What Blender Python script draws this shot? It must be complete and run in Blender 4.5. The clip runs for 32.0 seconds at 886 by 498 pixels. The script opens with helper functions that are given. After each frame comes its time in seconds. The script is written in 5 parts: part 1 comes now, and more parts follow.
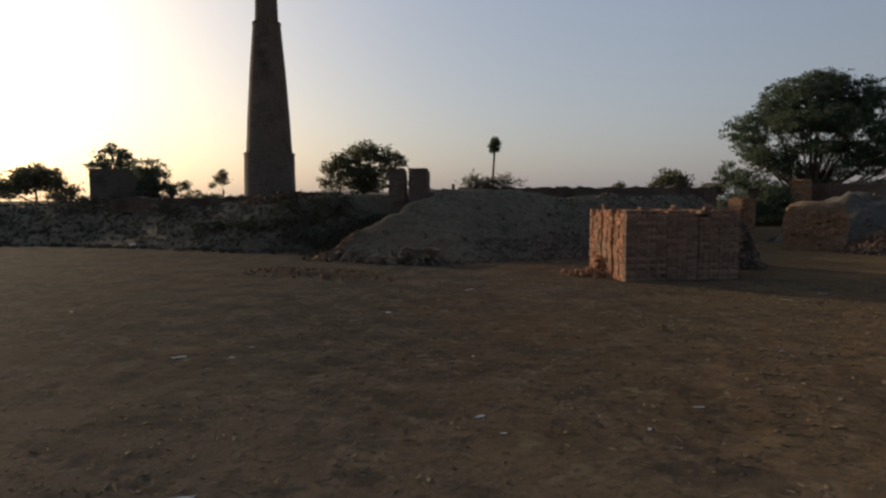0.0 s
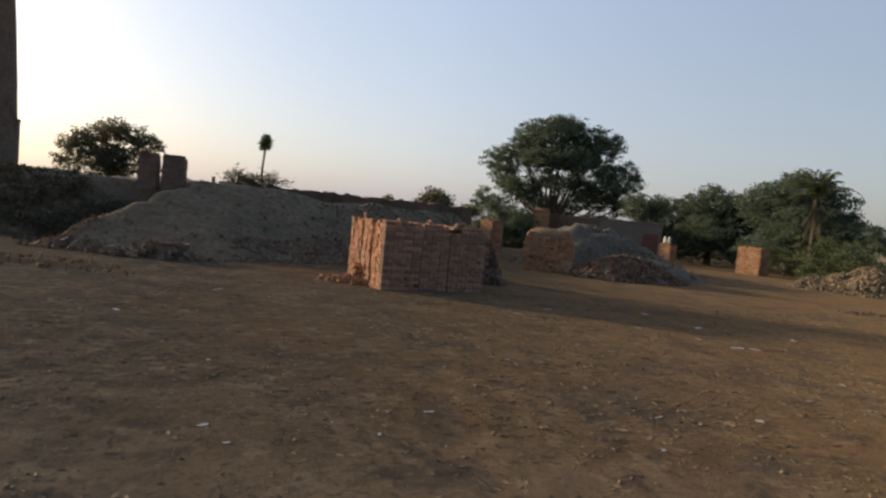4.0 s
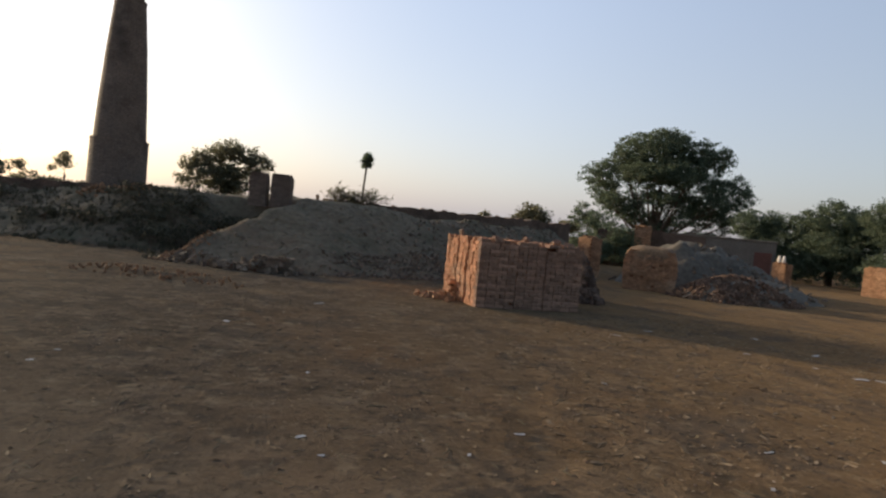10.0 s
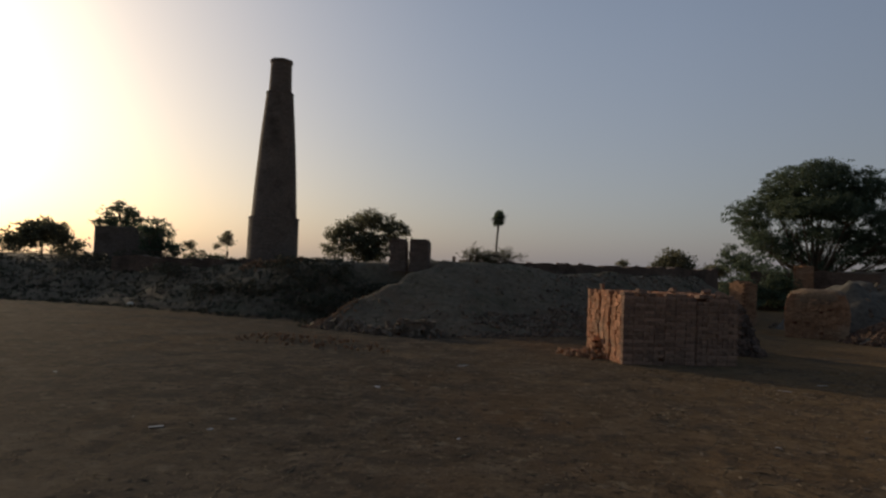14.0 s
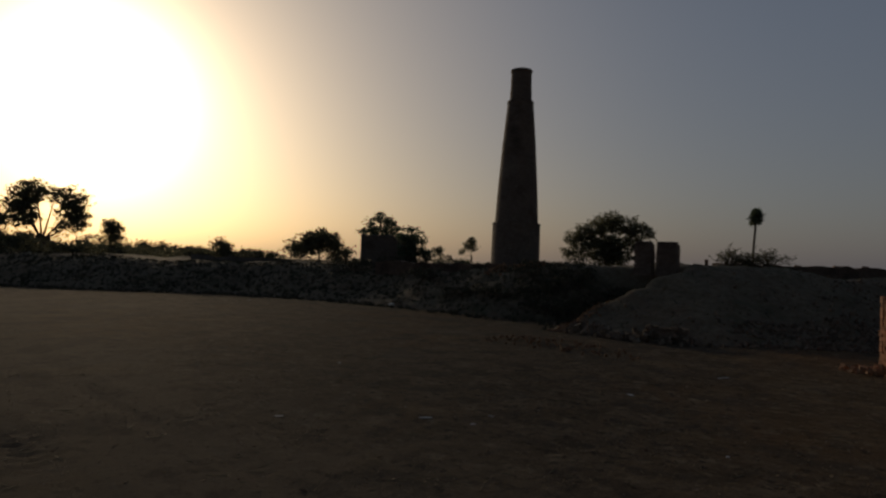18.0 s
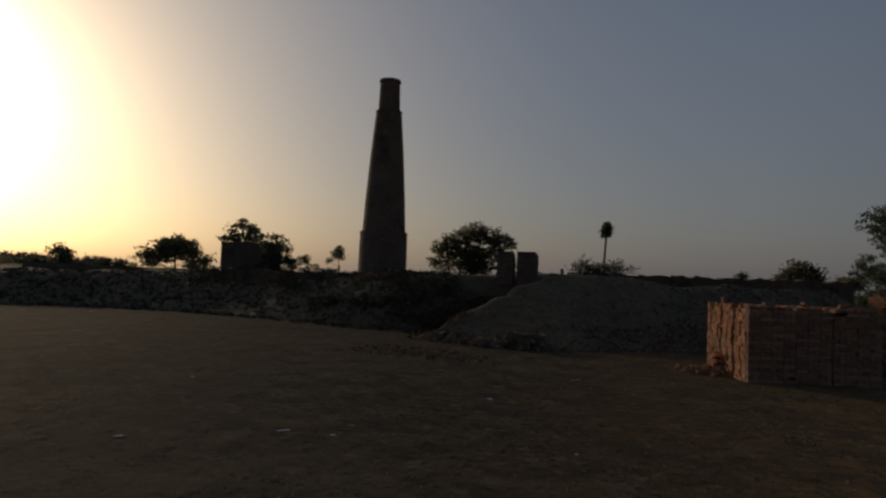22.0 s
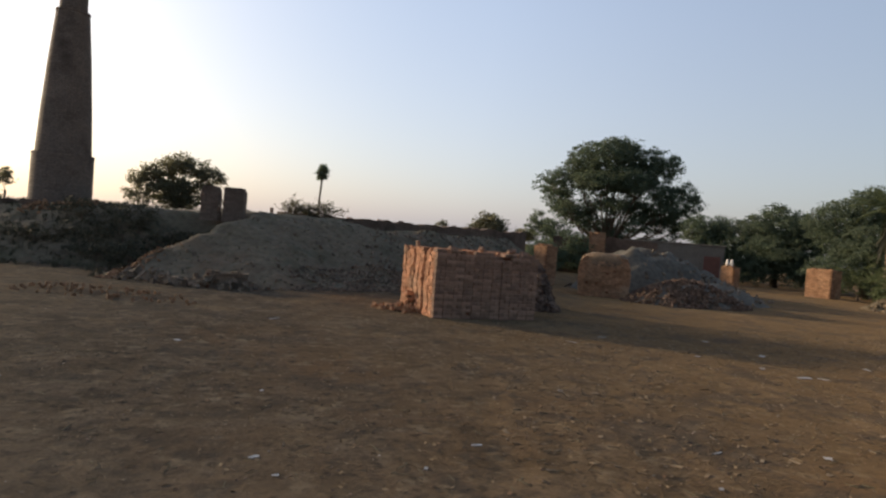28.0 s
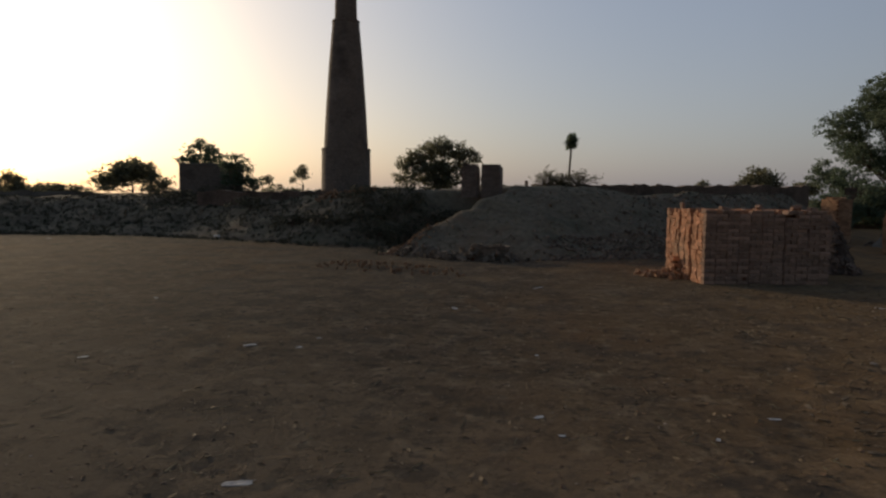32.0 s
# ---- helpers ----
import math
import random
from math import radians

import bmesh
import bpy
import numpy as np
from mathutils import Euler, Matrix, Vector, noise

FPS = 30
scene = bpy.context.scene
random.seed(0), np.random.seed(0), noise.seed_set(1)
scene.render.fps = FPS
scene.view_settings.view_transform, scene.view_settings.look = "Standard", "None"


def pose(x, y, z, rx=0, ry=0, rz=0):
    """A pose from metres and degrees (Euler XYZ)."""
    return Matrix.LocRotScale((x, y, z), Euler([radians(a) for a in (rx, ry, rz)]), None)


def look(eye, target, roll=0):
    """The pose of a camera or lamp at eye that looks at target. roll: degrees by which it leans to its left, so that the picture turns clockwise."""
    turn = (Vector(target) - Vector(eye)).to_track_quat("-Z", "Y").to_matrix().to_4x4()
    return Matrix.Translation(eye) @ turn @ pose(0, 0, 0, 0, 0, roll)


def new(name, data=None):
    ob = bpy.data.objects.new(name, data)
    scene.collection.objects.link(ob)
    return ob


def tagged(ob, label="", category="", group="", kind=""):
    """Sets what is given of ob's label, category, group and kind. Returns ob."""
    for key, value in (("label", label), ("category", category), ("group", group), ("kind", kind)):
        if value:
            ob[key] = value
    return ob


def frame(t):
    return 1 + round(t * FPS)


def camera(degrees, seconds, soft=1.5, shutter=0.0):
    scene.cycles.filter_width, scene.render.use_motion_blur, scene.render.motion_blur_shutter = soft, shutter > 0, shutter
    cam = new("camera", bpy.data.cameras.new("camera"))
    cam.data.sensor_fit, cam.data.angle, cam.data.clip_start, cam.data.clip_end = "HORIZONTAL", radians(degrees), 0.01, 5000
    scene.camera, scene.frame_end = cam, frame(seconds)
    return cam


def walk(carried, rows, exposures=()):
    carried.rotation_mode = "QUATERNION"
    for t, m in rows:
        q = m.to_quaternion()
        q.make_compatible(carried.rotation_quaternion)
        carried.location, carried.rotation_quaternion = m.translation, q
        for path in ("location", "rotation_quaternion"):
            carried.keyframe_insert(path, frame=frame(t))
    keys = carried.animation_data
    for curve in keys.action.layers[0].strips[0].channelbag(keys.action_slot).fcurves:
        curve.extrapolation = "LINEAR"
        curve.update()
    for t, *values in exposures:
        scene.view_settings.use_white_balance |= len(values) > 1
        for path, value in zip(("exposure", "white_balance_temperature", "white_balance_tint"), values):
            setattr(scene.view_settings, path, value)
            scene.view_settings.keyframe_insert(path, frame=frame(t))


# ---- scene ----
cam = camera(69.2, 32.0, soft=2.4)
PATH = [
    (0, (0.503, 0.149, 1.733), (0.354, 2.137, 1.581), -0.1),
    (0.5, (0.541, 0.274, 1.729), (0.522, 2.268, 1.582), 0.9),
    (1, (0.583, 0.313, 1.722), (0.741, 2.303, 1.6), 1.9),
    (1.5, (0.627, 0.286, 1.713), (0.914, 2.263, 1.611), 2.7),
    (2, (0.658, 0.246, 1.705), (1.021, 2.211, 1.622), 3.2),
    (2.5, (0.672, 0.224, 1.7), (0.995, 2.197, 1.625), 3.8),
    (3, (0.682, 0.223, 1.697), (1.087, 2.179, 1.618), 5.2),
    (3.5, (0.68, 0.24, 1.695), (1.167, 2.179, 1.616), 5.2),
    (4, (0.685, 0.259, 1.696), (1.244, 2.177, 1.598), 5.6),
    (4.5, (0.716, 0.262, 1.691), (1.292, 2.172, 1.559), 5.9),
    (6.5, (0.812, 0.262, 1.696), (1.487, 2.138, 1.535), 5.8),
    (7, (0.811, 0.26, 1.692), (1.387, 2.169, 1.54), 6.5),
    (7.5, (0.793, 0.256, 1.7), (1.317, 2.18, 1.544), 6.6),
    (8, (0.778, 0.258, 1.716), (1.257, 2.195, 1.575), 6.4),
    (8.5, (0.761, 0.277, 1.72), (1.177, 2.229, 1.593), 6.5),
    (9, (0.752, 0.277, 1.727), (1.126, 2.238, 1.612), 6.1),
    (9.5, (0.73, 0.246, 1.728), (1.064, 2.216, 1.633), 6.1),
    (10, (0.717, 0.251, 1.736), (0.979, 2.233, 1.657), 5.8),
    (10.5, (0.695, 0.269, 1.738), (0.864, 2.261, 1.661), 5.5),
    (11, (0.712, 0.297, 1.755), (0.778, 2.294, 1.681), 5.6),
    (11.5, (0.67, 0.249, 1.762), (0.716, 2.247, 1.686), 5.3),
    (12, (0.665, 0.215, 1.776), (0.663, 2.215, 1.789), 4.1),
    (12.5, (0.657, 0.205, 1.79), (0.605, 2.204, 1.831), 3.6),
    (13, (0.658, 0.216, 1.803), (0.584, 2.214, 1.839), 3.2),
    (13.5, (0.647, 0.212, 1.813), (0.538, 2.208, 1.88), 2.6),
    (15.5, (0.568, 0.191, 1.822), (0.133, 2.143, 1.857), 2.4),
    (16, (0.547, 0.181, 1.827), (-0.002, 2.104, 1.861), 2.0),
    (16.5, (0.527, 0.146, 1.824), (-0.103, 2.043, 1.865), 2.2),
    (17, (0.511, 0.114, 1.821), (-0.179, 1.991, 1.873), 2.1),
    (17.5, (0.487, 0.092, 1.813), (-0.296, 1.932, 1.862), 2.2),
    (18, (0.464, 0.109, 1.815), (-0.4, 1.912, 1.862), 2.2),
    (18.5, (0.43, 0.121, 1.81), (-0.531, 1.875, 1.85), 2.2),
    (19, (0.4, 0.133, 1.799), (-0.65, 1.834, 1.831), 2.4),
    (19.5, (0.393, 0.164, 1.794), (-0.678, 1.853, 1.823), 2.5),
    (20, (0.404, 0.216, 1.799), (-0.506, 1.997, 1.85), 3.8),
    (20.5, (0.418, 0.261, 1.806), (-0.339, 2.11, 1.892), 3.5),
    (21, (0.439, 0.27, 1.805), (-0.238, 2.15, 1.893), 3.2),
    (21.5, (0.471, 0.24, 1.803), (-0.114, 2.15, 1.891), 2.7),
    (22, (0.521, 0.17, 1.795), (0.038, 2.109, 1.887), 2.3),
    (22.5, (0.551, 0.181, 1.799), (0.186, 2.146, 1.868), 2.9),
    (23, (0.568, 0.229, 1.797), (0.31, 2.212, 1.848), 2.6),
    (23.5, (0.57, 0.282, 1.795), (0.388, 2.273, 1.841), 2.9),
    (24, (0.588, 0.304, 1.789), (0.49, 2.301, 1.808), 3.2),
    (24.5, (0.596, 0.301, 1.783), (0.581, 2.301, 1.812), 3.1),
    (25, (0.609, 0.288, 1.781), (0.669, 2.287, 1.826), 3.6),
    (25.5, (0.63, 0.26, 1.777), (0.728, 2.257, 1.825), 3.3),
    (26, (0.675, 0.215, 1.772), (0.84, 2.208, 1.785), 3.5),
    (26.5, (0.71, 0.204, 1.778), (0.932, 2.191, 1.777), 3.6),
    (28.5, (0.76, 0.228, 1.756), (1.165, 2.185, 1.702), 4.9),
    (29, (0.746, 0.192, 1.743), (1.094, 2.16, 1.653), 4.5),
    (29.5, (0.731, 0.14, 1.729), (0.95, 2.121, 1.564), 3.0),
    (30, (0.713, 0.143, 1.731), (0.763, 2.134, 1.547), 2.6),
    (30.5, (0.703, 0.154, 1.726), (0.679, 2.146, 1.544), 2.5),
    (31, (0.657, 0.155, 1.723), (0.515, 2.142, 1.537), 1.7),
    (31.5, (0.612, 0.177, 1.717), (0.292, 2.144, 1.551), 0.8),
    (32, (0.596, 0.21, 1.727), (0.219, 2.167, 1.563), 0.6),
]
EXPOSURES = [
    (0.0, 0.18), (1.0, 0.45), (2.0, 0.75), (3.0, 0.8), (4.0, 0.98), (7.0, 1.33), (8.0, 1.24), (9.0, 1.13), (10.0, 1.05), (11.0, 0.8), (12.0, 0.42), (13.0, 0.25), (16.0, -1.12), (17.0, -1.2), (18.0, -1.45), (19.0, -1.8), (20.0, -1.95), (21.0, -1.7), (22.0, -1.2), (23.0, -0.55), (24.0, 0.02), (25.0, 0.15), (26.0, 0.55), (29.0, 1.05), (30.0, 1.0), (31.0, 0.6), (32.0, 0.01),
]
walk(cam, [(t, look(eye, target, roll)) for t, eye, target, roll in PATH], EXPOSURES)

# ---- light ----
SUN_BEARING, SUN_HEIGHT = -54.6, 11.9
sb, sh = radians(SUN_BEARING), radians(SUN_HEIGHT)
SUN_WAY = Vector((math.sin(sb) * math.cos(sh), math.cos(sb) * math.cos(sh), math.sin(sh)))
sun = new("sun", bpy.data.lights.new("sun", "SUN"))
sun.data.energy, sun.data.angle, sun.data.color = 3.6, radians(4.0), (1.0, 0.75, 0.48)
sun.matrix_world = look(SUN_WAY * 100, (0, 0, 0))

world = bpy.data.worlds.new("sky")
scene.world = world
world.use_nodes = True
wn, wl = world.node_tree.nodes, world.node_tree.links
wn.clear()


sky = wn.new("ShaderNodeTexSky")
sky.sky_type, sky.sun_disc = "NISHITA", False
sky.sun_elevation, sky.sun_rotation = sh, sb
sky.air_density, sky.dust_density, sky.ozone_density = 1.0, 3.0, 1.0
# the haze scatters sunlight into a wide glow round the sun
coord = wn.new("ShaderNodeTexCoord")
dot = wn.new("ShaderNodeVectorMath")
dot.operation = "DOT_PRODUCT"
dot.inputs[1].default_value = SUN_WAY
wl.new(coord.outputs["Generated"], dot.inputs[0])


def glow(power, strength, color):
    clampv = wn.new("ShaderNodeMath")
    clampv.operation = "MAXIMUM"
    clampv.inputs[1].default_value = 0.0
    wl.new(dot.outputs["Value"], clampv.inputs[0])
    p = wn.new("ShaderNodeMath")
    p.operation = "POWER"
    p.inputs[1].default_value = power
    wl.new(clampv.outputs[0], p.inputs[0])
    b = wn.new("ShaderNodeBackground")
    b.inputs["Color"].default_value = (*color, 1)
    m = wn.new("ShaderNodeMath")
    m.operation = "MULTIPLY"
    m.inputs[1].default_value = strength
    wl.new(p.outputs[0], m.inputs[0])
    wl.new(m.outputs[0], b.inputs["Strength"])
    return b


def add(a, b):
    s = wn.new("ShaderNodeAddShader")
    wl.new(a.outputs[0], s.inputs[0])
    wl.new(b.outputs[0], s.inputs[1])
    return s


base = wn.new("ShaderNodeBackground")
base.inputs["Strength"].default_value = 0.06
wl.new(sky.outputs[0], base.inputs["Color"])
haze = wn.new("ShaderNodeBackground")
up = wn.new("ShaderNodeSeparateXYZ")
wl.new(coord.outputs["Generated"], up.inputs[0])
tone = wn.new("ShaderNodeValToRGB")
tone.color_ramp.elements[0].position, tone.color_ramp.elements[0].color = 0.06, (0.735, 0.735, 0.87, 1)
tone.color_ramp.elements[1].position, tone.color_ramp.elements[1].color = 0.42, (0.63, 0.735, 1.0, 1)
wl.new(up.outputs["Z"], tone.inputs["Fac"])
wl.new(tone.outputs["Color"], haze.inputs["Color"])
low = wn.new("ShaderNodeMapRange")
low.interpolation_type = "SMOOTHSTEP"
for key, value in (("From Min", 0.3), ("From Max", 0.95), ("To Min", 1.0), ("To Max", 0.22)):
    low.inputs[key].default_value = value
wl.new(up.outputs["Z"], low.inputs["Value"])
ahead = wn.new("ShaderNodeMapRange")
for key, value in (("From Min", -1.0), ("From Max", 0.4), ("To Min", 0.2), ("To Max", 1.0)):
    ahead.inputs[key].default_value = value
wl.new(dot.outputs["Value"], ahead.inputs["Value"])
both = wn.new("ShaderNodeMath")
both.operation = "MULTIPLY"
wl.new(low.outputs[0], both.inputs[0])
wl.new(ahead.outputs[0], both.inputs[1])
thick = wn.new("ShaderNodeMath")
thick.operation = "MULTIPLY"
thick.inputs[1].default_value = 0.248
wl.new(both.outputs[0], thick.inputs[0])
wl.new(thick.outputs[0], haze.inputs["Strength"])
total = add(add(base, haze), add(glow(7, 0.41, (1.0, 0.72, 0.48)), add(glow(60, 1.2, (1.0, 0.61, 0.32)), glow(260, 13.0, (1.0, 0.73, 0.46)))))
wo = wn.new("ShaderNodeOutputWorld")
wl.new(total.outputs[0], wo.inputs["Surface"])


# ---- materials ----
def material(name, colors, scale=4.0, fine=40.0, rough=0.9, bump=0.3, bump_size=0.02, island=0.0, per_object=0.0, stains=None, trans=0.0):
    """Noise-mixed colours at two scales, with relief; island / per_object vary the brightness piece by piece."""
    m = bpy.data.materials.new(name)
    m.use_nodes = True
    n, l = m.node_tree.nodes, m.node_tree.links
    b = n["Principled BSDF"]
    b.inputs["Roughness"].default_value = rough
    b.inputs["Specular IOR Level"].default_value = 0.25
    b.inputs["Diffuse Roughness"].default_value = 0.9
    tc = n.new("ShaderNodeTexCoord")
    big = n.new("ShaderNodeTexNoise")
    big.inputs["Scale"].default_value, big.inputs["Detail"].default_value, big.inputs["Roughness"].default_value = scale, 8, 0.65
    small = n.new("ShaderNodeTexNoise")
    small.inputs["Scale"].default_value, small.inputs["Detail"].default_value = fine, 6
    l.new(tc.outputs["Object"], big.inputs["Vector"])
    l.new(tc.outputs["Object"], small.inputs["Vector"])
    ramp = n.new("ShaderNodeValToRGB")
    e = ramp.color_ramp.elements
    while len(e) < len(colors):
        e.new(0.5)
    for k, c in enumerate(colors):
        e[k].position = 0.3 + 0.4 * k / max(1, len(colors) - 1)
        e[k].color = (*c, 1)
    l.new(big.outputs["Fac"], ramp.inputs["Fac"])
    mix = n.new("ShaderNodeMix")
    mix.data_type, mix.blend_type = "RGBA", "OVERLAY"
    mix.inputs["Factor"].default_value = 0.7
    l.new(ramp.outputs["Color"], mix.inputs["A"])
    l.new(small.outputs["Fac"], mix.inputs["B"])
    out = mix.outputs["Result"]
    for color, size, lo, hi in stains or ():
        st = n.new("ShaderNodeTexNoise")
        st.inputs["Scale"].default_value, st.inputs["Detail"].default_value, st.inputs["Roughness"].default_value = size, 7, 0.6
        l.new(tc.outputs["Object"], st.inputs["Vector"])
        sr = n.new("ShaderNodeMapRange")
        sr.inputs["From Min"].default_value, sr.inputs["From Max"].default_value = lo, hi
        l.new(st.outputs["Fac"], sr.inputs["Value"])
        sm = n.new("ShaderNodeMix")
        sm.data_type = "RGBA"
        l.new(sr.outputs[0], sm.inputs["Factor"])
        l.new(out, sm.inputs["A"])
        sm.inputs["B"].default_value = (*color, 1)
        out = sm.outputs["Result"]
    for amount, src in ((island, "island"), (per_object, "object")):
        if amount:
            r = n.new("ShaderNodeNewGeometry" if src == "island" else "ShaderNodeObjectInfo")
            mr = n.new("ShaderNodeMapRange")
            mr.inputs["To Min"].default_value, mr.inputs["To Max"].default_value = 1 - amount, 1 + amount
            l.new(r.outputs["Random Per Island" if src == "island" else "Random"], mr.inputs["Value"])
            hs = n.new("ShaderNodeHueSaturation")
            l.new(out, hs.inputs["Color"])
            l.new(mr.outputs[0], hs.inputs["Value"])
            out = hs.outputs["Color"]
    l.new(out, b.inputs["Base Color"])
    bp = n.new("ShaderNodeBump")
    bp.inputs["Strength"].default_value, bp.inputs["Distance"].default_value = bump, bump_size
    l.new(small.outputs["Fac"], bp.inputs["Height"])
    l.new(bp.outputs["Normal"], b.inputs["Normal"])
    if trans:
        t = n.new("ShaderNodeBsdfTranslucent")
        l.new(out, t.inputs["Color"])
        ms = n.new("ShaderNodeMixShader")
        ms.inputs["Fac"].default_value = trans
        l.new(b.outputs[0], ms.inputs[1])
        l.new(t.outputs[0], ms.inputs[2])
        l.new(ms.outputs[0], n["Material Output"].inputs["Surface"])
    return m


def brick_material(name, light, dark, mortar, scale=1.0, rough=0.92):
    """Courses of small bricks for masonry that stays far off."""
    m = material(name, (dark, light), 0.8, 18, rough, 0.4, 0.02, stains=((tuple(c * 0.5 for c in dark), 0.7, 0.52, 0.7),))
    n, l = m.node_tree.nodes, m.node_tree.links
    b = n["Principled BSDF"]
    src = b.inputs["Base Color"].links[0].from_socket
    tc = n.new("ShaderNodeTexCoord")
    sep = n.new("ShaderNodeSeparateXYZ")
    l.new(tc.outputs["Object"], sep.inputs[0])
    s = n.new("ShaderNodeMath")
    l.new(sep.outputs["X"], s.inputs[0])
    l.new(sep.outputs["Y"], s.inputs[1])
    com = n.new("ShaderNodeCombineXYZ")
    l.new(s.outputs[0], com.inputs["X"])
    l.new(sep.outputs["Z"], com.inputs["Y"])
    bt = n.new("ShaderNodeTexBrick")
    bt.inputs["Scale"].default_value = scale
    bt.inputs["Brick Width"].default_value, bt.inputs["Row Height"].default_value = 0.235, 0.08
    bt.inputs["Mortar Size"].default_value = 0.012
    bt.inputs["Color1"].default_value, bt.inputs["Color2"].default_value = (1, 1, 1, 1), (0.72, 0.72, 0.72, 1)
    bt.inputs["Mortar"].default_value = (*mortar, 1)
    l.new(com.outputs[0], bt.inputs["Vector"])
    mx = n.new("ShaderNodeMix")
    mx.data_type, mx.blend_type = "RGBA", "MULTIPLY"
    mx.inputs["Factor"].default_value = 0.8
    l.new(src, mx.inputs["A"])
    l.new(bt.outputs["Color"], mx.inputs["B"])
    l.new(mx.outputs["Result"], b.inputs["Base Color"])
    return m


DIRT = material("dry_dirt", ((0.0685, 0.0541, 0.0396), (0.113, 0.0874, 0.0628), (0.161, 0.127, 0.0922)), 1.6, 30, 0.97, 0.7, 0.012, stains=(((0.137, 0.0874, 0.0512), 0.17, 0.5, 0.66), ((0.176, 0.143, 0.105), 0.23, 0.56, 0.7), ((0.0562, 0.0468, 0.0389), 1.2, 0.53, 0.66), ((0.21, 0.17, 0.12), 3.1, 0.55, 0.67), ((0.0383, 0.0346, 0.032), 6.5, 0.55, 0.64), ((0.221, 0.184, 0.134), 19.0, 0.62, 0.8)))


def dusty_lane(m):
    """The pale driven lane on the near side of the yard."""
    n, l = m.node_tree.nodes, m.node_tree.links
    b = n["Principled BSDF"]
    src = b.inputs["Base Color"].links[0].from_socket
    tc = n.new("ShaderNodeTexCoord")
    sep = n.new("ShaderNodeSeparateXYZ")
    l.new(tc.outputs["Object"], sep.inputs[0])
    ns = n.new("ShaderNodeTexNoise")
    ns.inputs["Scale"].default_value, ns.inputs["Detail"].default_value = 0.9, 8
    l.new(tc.outputs["Object"], ns.inputs["Vector"])
    a = n.new("ShaderNodeMath")
    a.operation = "MULTIPLY_ADD"
    a.inputs[1].default_value = 0.39
    l.new(sep.outputs["X"], a.inputs[0])
    l.new(sep.outputs["Y"], a.inputs[2])
    c = n.new("ShaderNodeMath")
    c.operation = "MULTIPLY_ADD"
    c.inputs[1].default_value = 4.0
    l.new(ns.outputs["Fac"], c.inputs[0])
    l.new(a.outputs[0], c.inputs[2])
    r = n.new("ShaderNodeMapRange")
    for key, value in (("From Min", 5.0), ("From Max", 8.2), ("To Min", 0.75), ("To Max", 0.0)):
        r.inputs[key].default_value = value
    l.new(c.outputs[0], r.inputs["Value"])
    mx = n.new("ShaderNodeMix")
    mx.data_type = "RGBA"
    l.new(r.outputs[0], mx.inputs["Factor"])
    l.new(src, mx.inputs["A"])
    mx.inputs["B"].default_value = (0.215, 0.164, 0.112, 1)
    l.new(mx.outputs["Result"], b.inputs["Base Color"])


def brick_dust(m):
    """Tan brick dust that has spread over the loading side of the yard."""
    n, l = m.node_tree.nodes, m.node_tree.links
    b = n["Principled BSDF"]
    src = b.inputs["Base Color"].links[0].from_socket
    tc = n.new("ShaderNodeTexCoord")
    sep = n.new("ShaderNodeSeparateXYZ")
    l.new(tc.outputs["Object"], sep.inputs[0])
    ns = n.new("ShaderNodeTexNoise")
    ns.inputs["Scale"].default_value, ns.inputs["Detail"].default_value, ns.inputs["Roughness"].default_value = 0.6, 9, 0.7
    l.new(tc.outputs["Object"], ns.inputs["Vector"])
    c = n.new("ShaderNodeMath")
    c.operation = "MULTIPLY_ADD"
    c.inputs[1].default_value = 14.0
    l.new(ns.outputs["Fac"], c.inputs[0])
    l.new(sep.outputs["X"], c.inputs[2])
    r = n.new("ShaderNodeMapRange")
    for key, value in (("From Min", 6.0), ("From Max", 15.0), ("To Min", 0.0), ("To Max", 0.7)):
        r.inputs[key].default_value = value
    l.new(c.outputs[0], r.inputs["Value"])
    mx = n.new("ShaderNodeMix")
    mx.data_type = "RGBA"
    l.new(r.outputs[0], mx.inputs["Factor"])
    l.new(src, mx.inputs["A"])
    mx.inputs["B"].default_value = (0.165, 0.11, 0.056, 1)
    l.new(mx.outputs["Result"], b.inputs["Base Color"])


